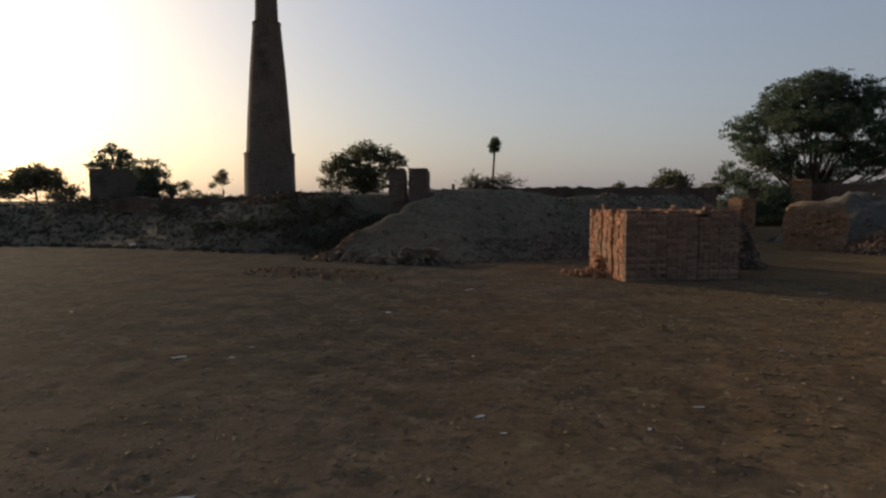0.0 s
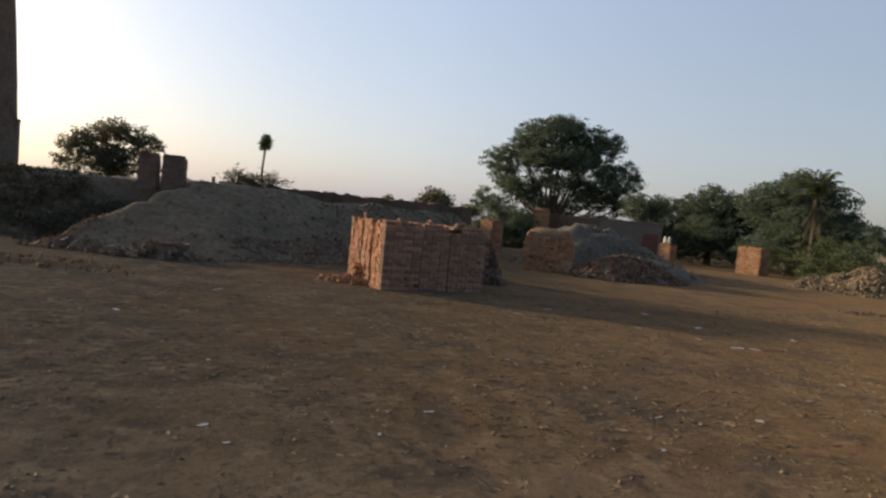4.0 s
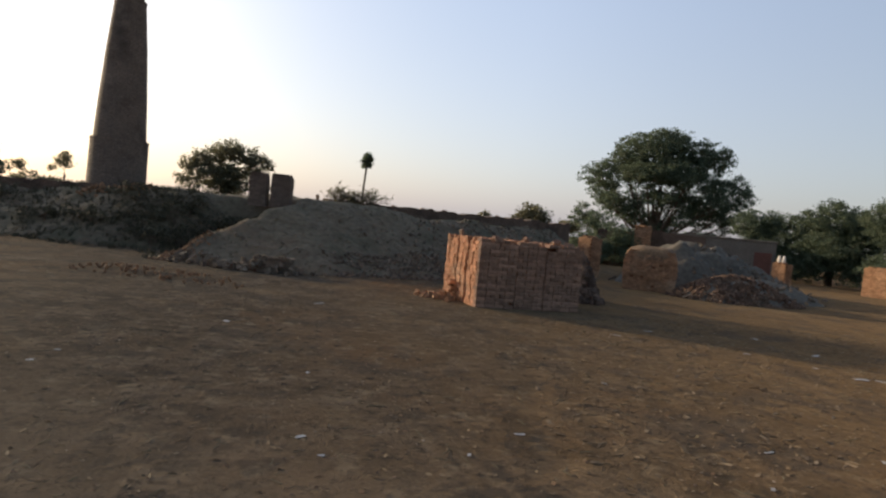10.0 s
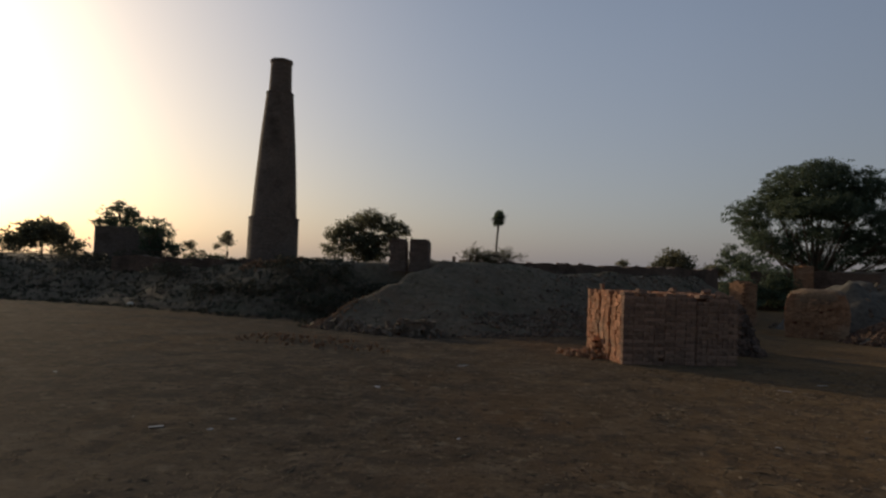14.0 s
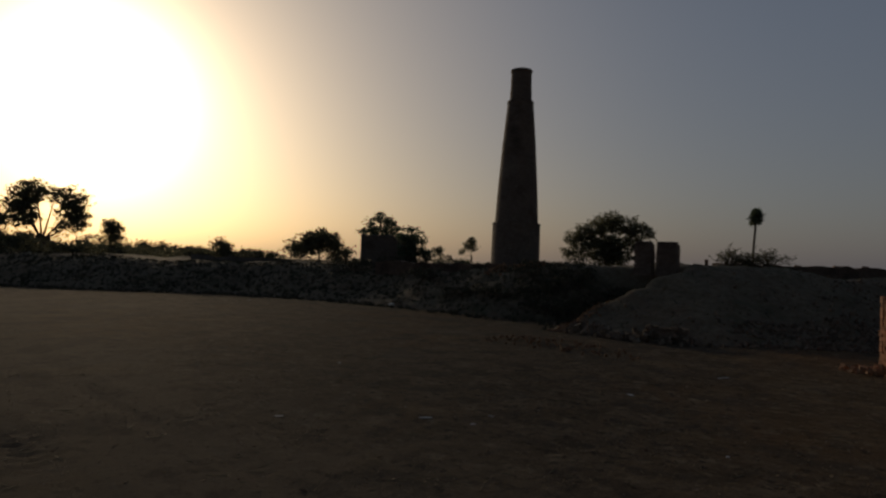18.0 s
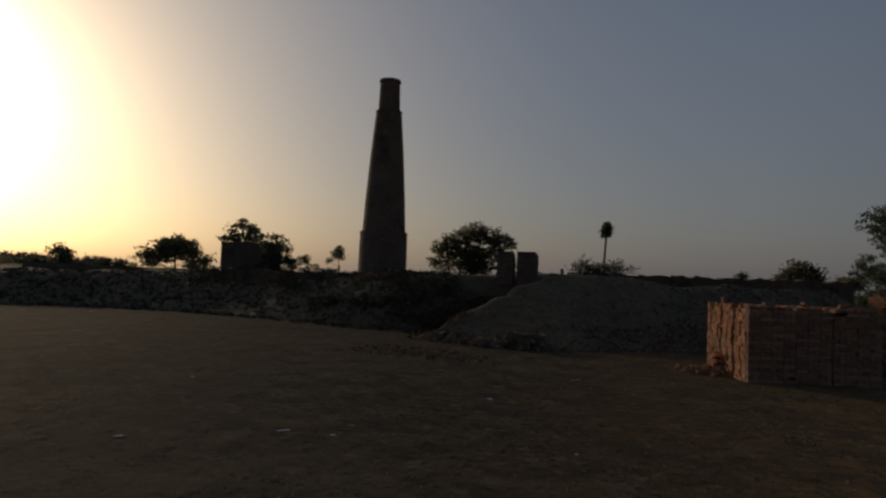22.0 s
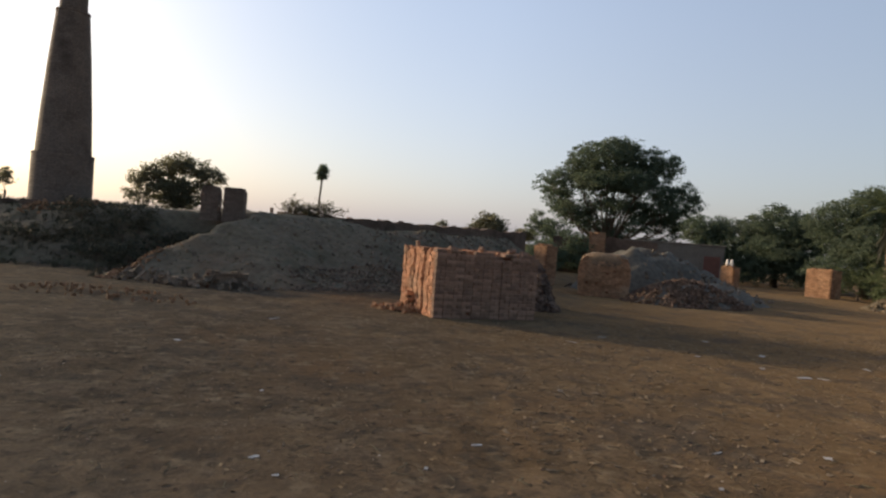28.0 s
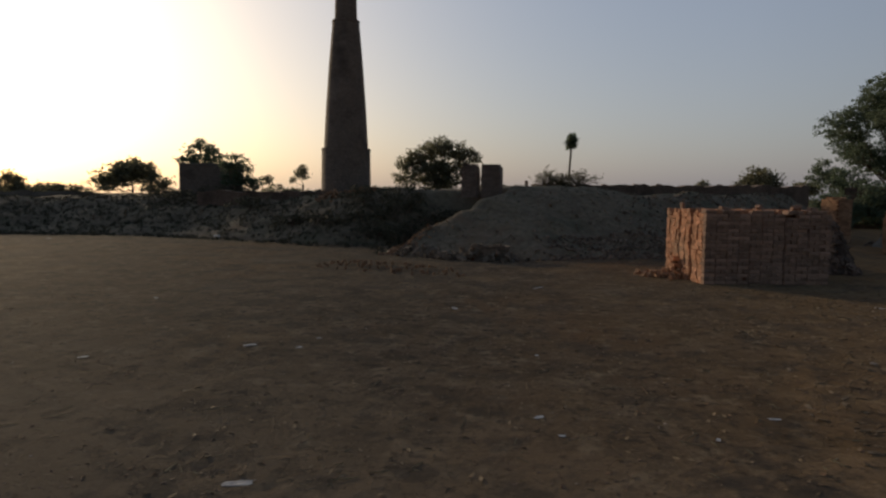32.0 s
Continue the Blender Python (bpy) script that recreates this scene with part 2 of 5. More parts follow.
def crust(m):
    """Grey ashy crusts and paler scuffed dust in patches, with a crumbly relief."""
    n, l = m.node_tree.nodes, m.node_tree.links
    b = n["Principled BSDF"]
    b.inputs["Specular IOR Level"].default_value = 0.02
    tc = n.new("ShaderNodeTexCoord")
    for size, lo, hi, most, color in ((0.75, 0.53, 0.6, 0.62, (0.0672, 0.0588, 0.051)), (1.7, 0.55, 0.62, 0.6, (0.06, 0.0528, 0.0468)), (0.5, 0.55, 0.66, 0.45, (0.222, 0.157, 0.0907)), (7.0, 0.56, 0.64, 0.5, (0.193, 0.145, 0.0918)), (11.0, 0.57, 0.65, 0.55, (0.0474, 0.0396, 0.0324)), (42.0, 0.6, 0.7, 0.5, (0.25, 0.202, 0.136))):
        src = b.inputs["Base Color"].links[0].from_socket
        ns = n.new("ShaderNodeTexNoise")
        ns.inputs["Scale"].default_value, ns.inputs["Detail"].default_value, ns.inputs["Roughness"].default_value = size, 9, 0.68
        l.new(tc.outputs["Object"], ns.inputs["Vector"])
        r = n.new("ShaderNodeMapRange")
        for key, value in (("From Min", lo), ("From Max", hi), ("To Min", 0.0), ("To Max", most)):
            r.inputs[key].default_value = value
        l.new(ns.outputs["Fac"], r.inputs["Value"])
        mx = n.new("ShaderNodeMix")
        mx.data_type = "RGBA"
        l.new(r.outputs[0], mx.inputs["Factor"])
        l.new(src, mx.inputs["A"])
        mx.inputs["B"].default_value = (*color, 1)
        l.new(mx.outputs["Result"], b.inputs["Base Color"])
    old = b.inputs["Normal"].links[0].from_socket
    crumb = n.new("ShaderNodeTexNoise")
    crumb.inputs["Scale"].default_value, crumb.inputs["Detail"].default_value, crumb.inputs["Roughness"].default_value = 13.0, 10, 0.75
    l.new(tc.outputs["Object"], crumb.inputs["Vector"])
    bp = n.new("ShaderNodeBump")
    bp.inputs["Strength"].default_value, bp.inputs["Distance"].default_value = 0.85, 0.035
    l.new(crumb.outputs["Fac"], bp.inputs["Height"])
    l.new(old, bp.inputs["Normal"])
    l.new(bp.outputs["Normal"], b.inputs["Normal"])


brick_dust(DIRT)
dusty_lane(DIRT)
crust(DIRT)
MOUND = material("ashy_earth", ((0.105, 0.089, 0.066), (0.145, 0.124, 0.093), (0.13, 0.116, 0.082)), 0.6, 5, 0.97, 0.9, 0.06, stains=(((0.14, 0.098, 0.066), 0.35, 0.55, 0.72), ((0.085, 0.074, 0.057), 1.3, 0.52, 0.78), ((0.155, 0.136, 0.105), 2.6, 0.56, 0.74), ((0.088, 0.086, 0.06), 0.8, 0.53, 0.66), ((0.12, 0.085, 0.06), 5.5, 0.58, 0.7)))
# shade on the mounds is painted in: ash darker than the bank's earth
ASH_SHADED = material("shaded_ash", ((0.0803, 0.0757, 0.0666), (0.109, 0.103, 0.0909), (0.0944, 0.0859, 0.0734)), 0.7, 6, 0.97, 0.5, 0.03, stains=(((0.127, 0.0978, 0.0746), 0.9, 0.56, 0.72),))
# sun and shade painted as two tones: dull shaded front, bright lit ends
BRICK_SHADED = material("fired_brick_shaded", ((0.19, 0.122, 0.092), (0.265, 0.17, 0.127), (0.335, 0.225, 0.17)), 4, 45, 0.92, 0.5, 0.012, per_object=0.28, stains=(((0.235, 0.165, 0.125), 1.6, 0.52, 0.68), ((0.15, 0.095, 0.07), 0.9, 0.54, 0.66)))
BRICK_LIT = material("fired_brick_lit", ((0.264, 0.132, 0.0748), (0.396, 0.2035, 0.1155), (0.506, 0.2915, 0.187)), 4, 45, 0.92, 0.5, 0.012, island=0.3, stains=(((0.33, 0.22, 0.1485), 1.2, 0.54, 0.7),))
OLD_PILE = material("weathered_bricks", ((0.195, 0.1105, 0.065), (0.273, 0.1586, 0.0949), (0.351, 0.2184, 0.1365)), 3, 35, 0.94, 0.5, 0.012, island=0.22, stains=(((0.325, 0.2275, 0.156), 0.9, 0.52, 0.68),))
RUBBLE = material("brick_rubble", ((0.10, 0.08, 0.063), (0.155, 0.12, 0.092), (0.22, 0.18, 0.145)), 2, 25, 0.95, 0.5, 0.02, island=0.4, stains=(((0.13, 0.112, 0.09), 0.8, 0.48, 0.62),))
CHIP = material("trodden_chips", ((0.08, 0.056, 0.038), (0.13, 0.082, 0.05), (0.19, 0.135, 0.09)), 3, 25, 0.95, 0.4, 0.01, island=0.45)
BROKEN = material("broken_brick", ((0.085, 0.056, 0.042), (0.125, 0.08, 0.057), (0.165, 0.115, 0.086)), 2, 25, 0.95, 0.5, 0.02, island=0.35, stains=(((0.105, 0.09, 0.074), 0.8, 0.54, 0.68),))
TAN_RUBBLE = material("tan_rubble", ((0.105, 0.084, 0.056), (0.16, 0.125, 0.083), (0.215, 0.172, 0.118)), 2, 25, 0.95, 0.5, 0.02, island=0.4, stains=(((0.10, 0.092, 0.068), 0.8, 0.52, 0.68),))
RED_SPOIL = material("red_spoil", ((0.15, 0.085, 0.05), (0.21, 0.125, 0.075), (0.25, 0.165, 0.105)), 2, 25, 0.95, 0.5, 0.02, island=0.35)
CLINKER = material("burnt_clinker", ((0.065, 0.052, 0.046), (0.16, 0.108, 0.082)), 4, 30, 0.85, 0.5, 0.02, island=0.4)
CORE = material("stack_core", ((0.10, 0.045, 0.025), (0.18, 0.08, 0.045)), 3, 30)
OLD_BRICK = brick_material("old_brickwork", (0.175, 0.125, 0.098), (0.12, 0.088, 0.072), (0.6, 0.55, 0.5))
SOOTY = material("sooty_brick", ((0.10, 0.078, 0.066), (0.14, 0.108, 0.09), (0.17, 0.135, 0.112)), 3, 30, 0.93, 0.4, 0.01, per_object=0.15)
# chimney brick lightened and greyed, with distance haze put into its colour
CHIMNEY = brick_material("sooty_hazed_brickwork", (0.205, 0.172, 0.15), (0.145, 0.124, 0.11), (0.6, 0.55, 0.5))
MUD = material("mud_plaster", ((0.13, 0.09, 0.06), (0.175, 0.124, 0.083), (0.21, 0.155, 0.107)), 1.4, 16, 0.95, 0.6, 0.03, stains=(((0.11, 0.08, 0.06), 2.2, 0.55, 0.68),))
GREY_MUD = material("grey_plaster", ((0.119, 0.109, 0.0978), (0.17, 0.157, 0.143)), 0.8, 12, 0.95, 0.4, 0.02)
WHITE = material("whitewash", ((0.66, 0.63, 0.58), (0.80, 0.78, 0.74)), 1.2, 20, 0.85, 0.2, 0.01)
DOOR_RED = material("red_painted_door", ((0.095, 0.045, 0.036), (0.14, 0.062, 0.05)), 2, 25, 0.7, 0.2, 0.005)
# distance haze is put into these two leaf colours, more in the second
LEAF = material("leaf_green", ((0.066, 0.094, 0.064), (0.086, 0.118, 0.08), (0.104, 0.136, 0.096)), 0.5, 8, 0.8, 0.1, 0.01, island=0.12, trans=0.38)
LEAF_HAZED = material("hazed_leaf", ((0.085, 0.09, 0.06), (0.118, 0.122, 0.082), (0.15, 0.15, 0.105)), 0.5, 8, 0.8, 0.1, 0.01, island=0.3, trans=0.5)
WEED = material("dry_weed", ((0.085, 0.08, 0.052), (0.115, 0.108, 0.07), (0.14, 0.128, 0.086)), 0.5, 8, 0.8, 0.1, 0.01, island=0.3)
LEAF_DUSTY = material("grey_scrub_leaf", ((0.05, 0.052, 0.036), (0.072, 0.072, 0.05), (0.09, 0.088, 0.064)), 0.5, 8, 0.85, 0.1, 0.01, island=0.25)
LEAF_BUSH = material("bush_leaf", ((0.055, 0.075, 0.034), (0.085, 0.11, 0.05), (0.115, 0.14, 0.066)), 0.7, 9, 0.7, 0.1, 0.01, island=0.35, trans=0.3)
DRY_LEAF = material("dry_leaf", ((0.0884, 0.066, 0.0396), (0.15, 0.112, 0.0693), (0.218, 0.172, 0.112)), 2, 20, 0.85, 0.1, 0.004, island=0.5)
BARK = material("bark", ((0.07, 0.055, 0.042), (0.13, 0.105, 0.08)), 3, 30, 0.95, 0.6, 0.02)
DEBRIS = material("yard_debris", ((0.0765, 0.0553, 0.0357), (0.136, 0.104, 0.068), (0.212, 0.17, 0.119)), 3, 25, 0.9, 0.3, 0.005, island=0.5)
PAPER = material("litter_plastic", ((0.22, 0.23, 0.245), (0.45, 0.45, 0.45)), 6, 40, 0.5, 0.3, 0.004, per_object=0.3)
STONE = material("pale_chips", ((0.21, 0.168, 0.126), (0.364, 0.315, 0.266)), 6, 40, 0.9, 0.3, 0.005, island=0.4)


# ---- mesh helpers ----
def part(name, bm, mat, parent=None, label="", smooth=False):
    me = bpy.data.meshes.new(name)
    if smooth:
        for f in bm.faces:
            f.smooth = True
    bm.to_mesh(me)
    bm.free()
    me.materials.append(mat)
    ob = new(name, me)
    if parent is not None:
        ob.parent = parent
    if label:
        ob["label"] = label
    return ob


def raw(name, verts, faces, mat, parent=None, label="", smooth=False):
    me = bpy.data.meshes.new(name)
    me.from_pydata(verts, [], faces)
    if smooth:
        me.polygons.foreach_set("use_smooth", [True] * len(me.polygons))
    me.materials.append(mat)
    ob = new(name, me)
    if parent is not None:
        ob.parent = parent
    if label:
        ob["label"] = label
    return ob


def thing(name, m, label, category, group="", kind=""):
    ob = new(name)
    ob.empty_display_size = 0.2
    ob.matrix_world = m
    return tagged(ob, label, category, group, kind)


def box(bm, size, m=None, bevel=0.0):
    r = bmesh.ops.create_cube(bm, size=1.0)
    bmesh.ops.scale(bm, vec=size, verts=r["verts"])
    if bevel:
        es = list({e for v in r["verts"] for e in v.link_edges})
        bv = bmesh.ops.bevel(bm, geom=es, offset=bevel, segments=1, affect="EDGES")
        vs = list({v for f in bv["faces"] for v in f.verts} | {v for v in r["verts"] if v.is_valid})
    else:
        vs = r["verts"]
    if m is not None:
        bmesh.ops.transform(bm, matrix=m, verts=vs)
    return vs


class Pile:
    """Many small pieces joined into one mesh, written as plain lists."""

    def __init__(self):
        self.v, self.f = [], []

    def block(self, m, sx, sy, sz, jag=0.0, rng=random):
        k = len(self.v)
        for x, y, z in ((-1, -1, -1), (1, -1, -1), (1, 1, -1), (-1, 1, -1), (-1, -1, 1), (1, -1, 1), (1, 1, 1), (-1, 1, 1)):
            p = Vector((x * sx / 2, y * sy / 2, z * sz / 2))
            if jag:
                p = Vector([c * (1 + rng.uniform(-jag, jag)) for c in p])
            self.v.append(m @ p)
        self.f += [tuple(k + i for i in q) for q in ((0, 3, 2, 1), (4, 5, 6, 7), (0, 1, 5, 4), (1, 2, 6, 5), (2, 3, 7, 6), (3, 0, 4, 7))]

    def leaf(self, p, size, rng):
        k = len(self.v)
        a = Vector((rng.gauss(0, 1), rng.gauss(0, 1), rng.gauss(0, 0.7))).normalized()
        b = a.cross(Vector((rng.gauss(0, 1), rng.gauss(0, 1), rng.gauss(0, 1)))).normalized()
        w = size * rng.uniform(0.6, 1.3)
        self.v += [p - a * w, p + b * w * 0.45, p + a * w, p - b * w * 0.45]
        self.f.append((k, k + 1, k + 2, k + 3))

    def tube(self, a, b, ra, rb, sides=7):
        k = len(self.v)
        d = (b - a).normalized()
        u = d.orthogonal().normalized()
        w = d.cross(u)
        for c, r in ((a, ra), (b, rb)):
            for i in range(sides):
                t = 2 * math.pi * i / sides
                self.v.append(c + (u * math.cos(t) + w * math.sin(t)) * r)
        for i in range(sides):
            j = (i + 1) % sides
            self.f.append((k + i, k + j, k + sides + j, k + sides + i))

    def made(self, name, mat, parent=None, label="", kind=""):
        ob = raw(name, self.v, self.f, mat, parent, label)
        if kind:
            ob["kind"] = kind
        return ob


def turned(rng, p, tilt=180.0):
    return pose(*p, rng.uniform(-tilt, tilt), rng.uniform(-tilt, tilt), rng.uniform(0, 360))


def smooth01(t):
    t = min(1.0, max(0.0, t))
    return t * t * (3 - 2 * t)


# ---- ground ----
FOOT_X = (-90, -60, -42, -30, -26, -22, -16, -8.0, -5.6, -5.0, -4.6, -3.0, -0.2, 1.3, 3.0, 6.0, 9.0, 12.0, 14.0)
FOOT_Y = (10, 12, 15, 18.5, 20.6, 22.8, 23.6, 21.2, 20.6, 18.8, 18.3, 17.9, 17.6, 18.7, 19.4, 22.0, 26.0, 31.0, 34.0)
BACK_X = (-90, -60, -42, -30, -26, -22, -16, -8.0, -6.0, -4.0, -2.0, 0.0, 14.0)
BACK_Y = (10, 12, 15, 18.5, 20.6, 22.8, 23.6, 21.2, 21.5, 22.2, 22.4, 23.0, 60.0)
TOP_X = (-90, -60, -42, -33, -30, -27, -24.5, -20, -14, -8, -1.7, 4.0, 11.0, 12.5, 14.0)
TOP_Z = (1.2, 1.3, 1.4, 1.55, 1.4, 1.34, 1.42, 1.55, 1.66, 1.8, 2.08, 1.86, 1.9, 1.5, 0.0)


def rise(d, wide):
    lin = min(1.0, max(0.0, d / wide))
    return 0.45 * smooth01(d / wide) + 0.55 * lin


def mound_z(x, y):
    """The kiln's bank, and before it the spoil mound whose crest runs down towards the yard."""
    top = float(np.interp(x, TOP_X, TOP_Z))
    rough = 0.2 * noise.fractal(Vector((x * 0.45, y * 0.45, 3.1)), 0.9, 2.1, 5) + 0.06 * noise.noise(Vector((x * 2.1, y * 2.1, 0.4)))
    d1 = y - float(np.interp(x, BACK_X, BACK_Y))
    h = top * rise(d1, float(np.interp(x, (-30, -15, -8, -5, -2), (6, 5, 3.4, 2.0, 1.6))))
    d2 = y - float(np.interp(x, FOOT_X, FOOT_Y))
    if x > -5.2:
        flank = (x + 4.9) * 1.15 - (y - 18.2) * 0.36 + 0.45 * noise.noise(Vector((x * 0.9, y * 0.9, 5))) + 0.2 * noise.noise(Vector((x * 2.6, y * 2.6, 6)))
        h2 = top * rise(d2, float(np.interp(x, (-4, -2, 2, 6, 12), (4.4, 5.2, 5.0, 5.0, 4.0))))
        h = max(h, min(h2, max(0.0, flank) * 0.78))
    back = 1 - smooth01((d2 - 26) / 8)
    fade = min(1.0, max(0.0, h / 0.5))
    return (h + rough * fade) * back - 0.12 * (1 - min(1.0, max(0.0, h / 0.12)))


def rut(x, y):
    """Wheel ruts of the dirt track that leaves to the left, and of the one that turns past the brick stack."""
    z = 0.0
    for (ax, ay), (bx, by), deep in (((-17.0, 7.87), (1.5, 1.35), 1.5), ((-17.0, 9.46), (1.5, 2.62), 1.1), ((2.0, 2.5), (3.2, 9.5), 0.8), ((3.4, 2.3), (4.7, 9.0), 0.8)):
        dx, dy = bx - ax, by - ay
        ln = math.hypot(dx, dy)
        s = ((x - ax) * dx + (y - ay) * dy) / ln
        o = ((x - ax) * dy - (y - ay) * dx) / ln + 0.06 * math.sin(s * 0.5)
        fade = smooth01(s / 1.5) * smooth01((ln - s) / 1.5)
        fade *= 0.35 + 0.65 * smooth01(1.6 * noise.noise(Vector((s * 0.7, o * 2, deep))) + 0.6)
        z += deep * fade * (-0.012 * math.exp(-(o / 0.18) ** 2) + 0.01 * math.exp(-((abs(o) - 0.32) / 0.12) ** 2) + 0.008 * math.exp(-(o / 0.16) ** 2) * math.sin(s * 31 + abs(o) * 18))
    return z


def clods(x, y):
    """Trampled patches: crumbly clods and hoof marks between smoother dust."""
    patch = smooth01(2.2 * noise.noise(Vector((x * 0.55, y * 0.55, 11))) + 0.45)
    return (0.002 + 0.008 * patch) * noise.fractal(Vector((x * 4.2, y * 4.2, 7)), 0.5, 2.3, 3)


def ground_z(x, y):
    r = math.hypot(x, y)
    if r > 70:
        return 0.0
    near = 1 - smooth01((r - 30) / 40)
    return near * (0.018 * noise.fractal(Vector((x * 0.3, y * 0.3, 0)), 0.9, 2.1, 4) + clods(x, y)) + rut(x, y)


def build_ground():
    def axis(a, b, step=0.05, grow=1.08):
        core = np.arange(a, b, step)
        out = np.cumsum(step * grow ** np.arange(1, 108))
        return np.concatenate([a - out[::-1], core, core[-1] + out])
    xs, ys = axis(-7.0, 9.0), axis(2.8, 12.0)
    n, k = len(xs), len(ys)
    verts = [(x, y, ground_z(x, y)) for y in ys for x in xs]
    faces = [(j * n + i, j * n + i + 1, (j + 1) * n + i + 1, (j + 1) * n + i) for j in range(k - 1) for i in range(n - 1)]
    g = raw("ground", verts, faces, DIRT, smooth=True)
    return tagged(g, "bare trampled brown dirt yard with wheel ruts", "ground", kind="structure")


build_ground()


def build_mound():
    xs = np.concatenate([np.linspace(-90, -26, 70), np.linspace(-25.6, 14, 230)])
    verts, faces = [], []
    m = 120
    for x in xs:
        foot = float(np.interp(x, FOOT_X, FOOT_Y))
        for j in range(m):
            k = j / (m - 1)
            y = foot - 0.4 + 9 * k + 27 * k ** 3
            verts.append((x, y, mound_z(x, y)))
    for i in range(len(xs) - 1):
        for j in range(m - 1):
            faces.append((i * m + j, (i + 1) * m + j, (i + 1) * m + j + 1, i * m + j + 1))
    g = raw("kiln_mound", verts, faces, MOUND, smooth=True)
    return tagged(g, "long ashy earth bank of the kiln with rubble slopes", "earth bank", kind="structure")


build_mound()


def support(x, y):
    return max(ground_z(x, y), mound_z(x, y) if y > float(np.interp(x, FOOT_X, FOOT_Y)) and -90 < x < 14 else -1)


# ---- chimney ----
def lathe(profile, sides=40, cx=0.0, cy=0.0):
    bm = bmesh.new()
    rings = []
    for r, z in profile:
        rings.append([bm.verts.new((cx + r * math.cos(2 * math.pi * i / sides), cy + r * math.sin(2 * math.pi * i / sides), z)) for i in range(sides)])
    for a, b in zip(rings, rings[1:]):
        for i in range(sides):
            bm.faces.new((a[i], a[(i + 1) % sides], b[(i + 1) % sides], b[i]))
    return bm


def build_chimney():
    t = thing("kiln_chimney", pose(-8.8, 26.75, 0), "tall tapering sooty brick kiln chimney with stepped shoulders", "chimney")
    part("plinth", lathe([(1.06, 1.5), (1.05, 2.2), (1.03, 3.62), (0.97, 3.68), (0.90, 3.70)]), CHIMNEY, t)
    part("shaft", lathe([(0.945, 3.6), (0.86, 5.2), (0.72, 7.2), (0.57, 8.9), (0.53, 8.98), (0.40, 9.02)]), CHIMNEY, t)
    part("top_section", lathe([(0.48, 8.9), (0.46, 9.6), (0.44, 10.3), (0.465, 10.32), (0.465, 10.44), (0.36, 10.46), (0.32, 9.4)]), CHIMNEY, t)
    for z in (3.66, 9.0, 10.37):
        r = {3.66: 1.045, 9.0: 0.58, 10.37: 0.475}[z]
        part("brick_band", lathe([(r - 0.05, z - 0.05), (r, z - 0.045), (r, z + 0.045), (r - 0.05, z + 0.05)]), CHIMNEY, t)
    return t


build_chimney()


# ---- parapet, piers, hut on the kiln ----
def wall_run(name, a, b, base_z, tops, thick, mat, label, category, kind="", seed=1):
    """A masonry wall with an uneven, broken top between two plan points."""
    rng = random.Random(seed)
    a, b = Vector((*a, 0)), Vector((*b, 0))
    d = (b - a)
    ln = d.length
    d.normalize()
    side = Vector((-d.y, d.x, 0))
    n = max(4, int(ln / 0.35))
    verts, faces = [], []
    for i in range(n + 1):
        s = i / n
        h = float(np.interp(s, [k / (len(tops) - 1) for k in range(len(tops))], tops)) + rng.choice((0, 0, 0, -0.07, -0.05, 0.04, 0.06))
        p = a + d * ln * s
        for o, z in ((-thick / 2, base_z), (-thick / 2, h), (thick / 2, h - rng.uniform(0, 0.03)), (thick / 2, base_z)):
            verts.append(p + side * (o + rng.uniform(-0.015, 0.015)) + Vector((0, 0, z)))
    for i in range(n):
        for j in range(4):
            k = (j + 1) % 4
            faces.append((4 * i + j, 4 * (i + 1) + j, 4 * (i + 1) + k, 4 * i + k))
    faces += [(0, 1, 2, 3), (4 * n + 3, 4 * n + 2, 4 * n + 1, 4 * n)]
    w = raw(name, verts, faces, mat)
    return tagged(w, label, category, kind=kind)


wall_run("kiln_parapet", (-0.6, 24.2), (12.0, 34.6), 1.2, (2.22, 2.2, 2.28, 2.32, 2.34, 2.4), 0.45, OLD_BRICK, "low broken brick parapet along the kiln top", "wall", seed=4)
wall_run("kiln_parapet", (-16, 27.2), (-1.2, 24.3), 1.2, (1.86, 1.84, 1.88, 1.86, 1.88, 2.02), 0.45, OLD_BRICK, "low dark brick edge of the kiln beside the chimney", "wall", seed=5)


def build_pier(x, y, w, top, base, label, seed):
    """A pier laid in courses, its corners broken away towards the top."""
    rng = random.Random(seed)
    t = thing("brick_pier", pose(x, y, 0, 0, 0, -8), label, "pier", "piers on the kiln")
    deep, course = 0.5, 0.078
    rows = int((top - base) / course)
    for r in range(rows):
        short = (0.0, 0.012, 0.05)[max(0, r - rows + 3)]
        z = base + (r + 0.5) * course
        x0 = -w / 2 + short + rng.uniform(-0.016, 0.016)
        end = w / 2 - short * 1.5 + rng.uniform(-0.016, 0.016)
        edge = x0 + (0.115 if r % 2 else 0.23)
        while x0 < end - 0.02:
            e = min(edge, end)
            p = Pile()
            p.block(pose((x0 + e) / 2, rng.uniform(-0.014, 0.014), z, 0, 0, rng.uniform(-1.5, 1.5)), e - x0 - 0.004, deep, course - 0.004, 0.02, rng)
            p.made("brick", SOOTY, t)
            x0, edge = e, e + 0.23
    return t


build_pier(-2.86, 23.3, 0.58, 2.94, 1.7, "squat dark brick pier with worn rounded top", 1)
build_pier(-2.09, 23.3, 0.68, 2.94, 1.7, "wider squat dark brick pier with worn top", 2)


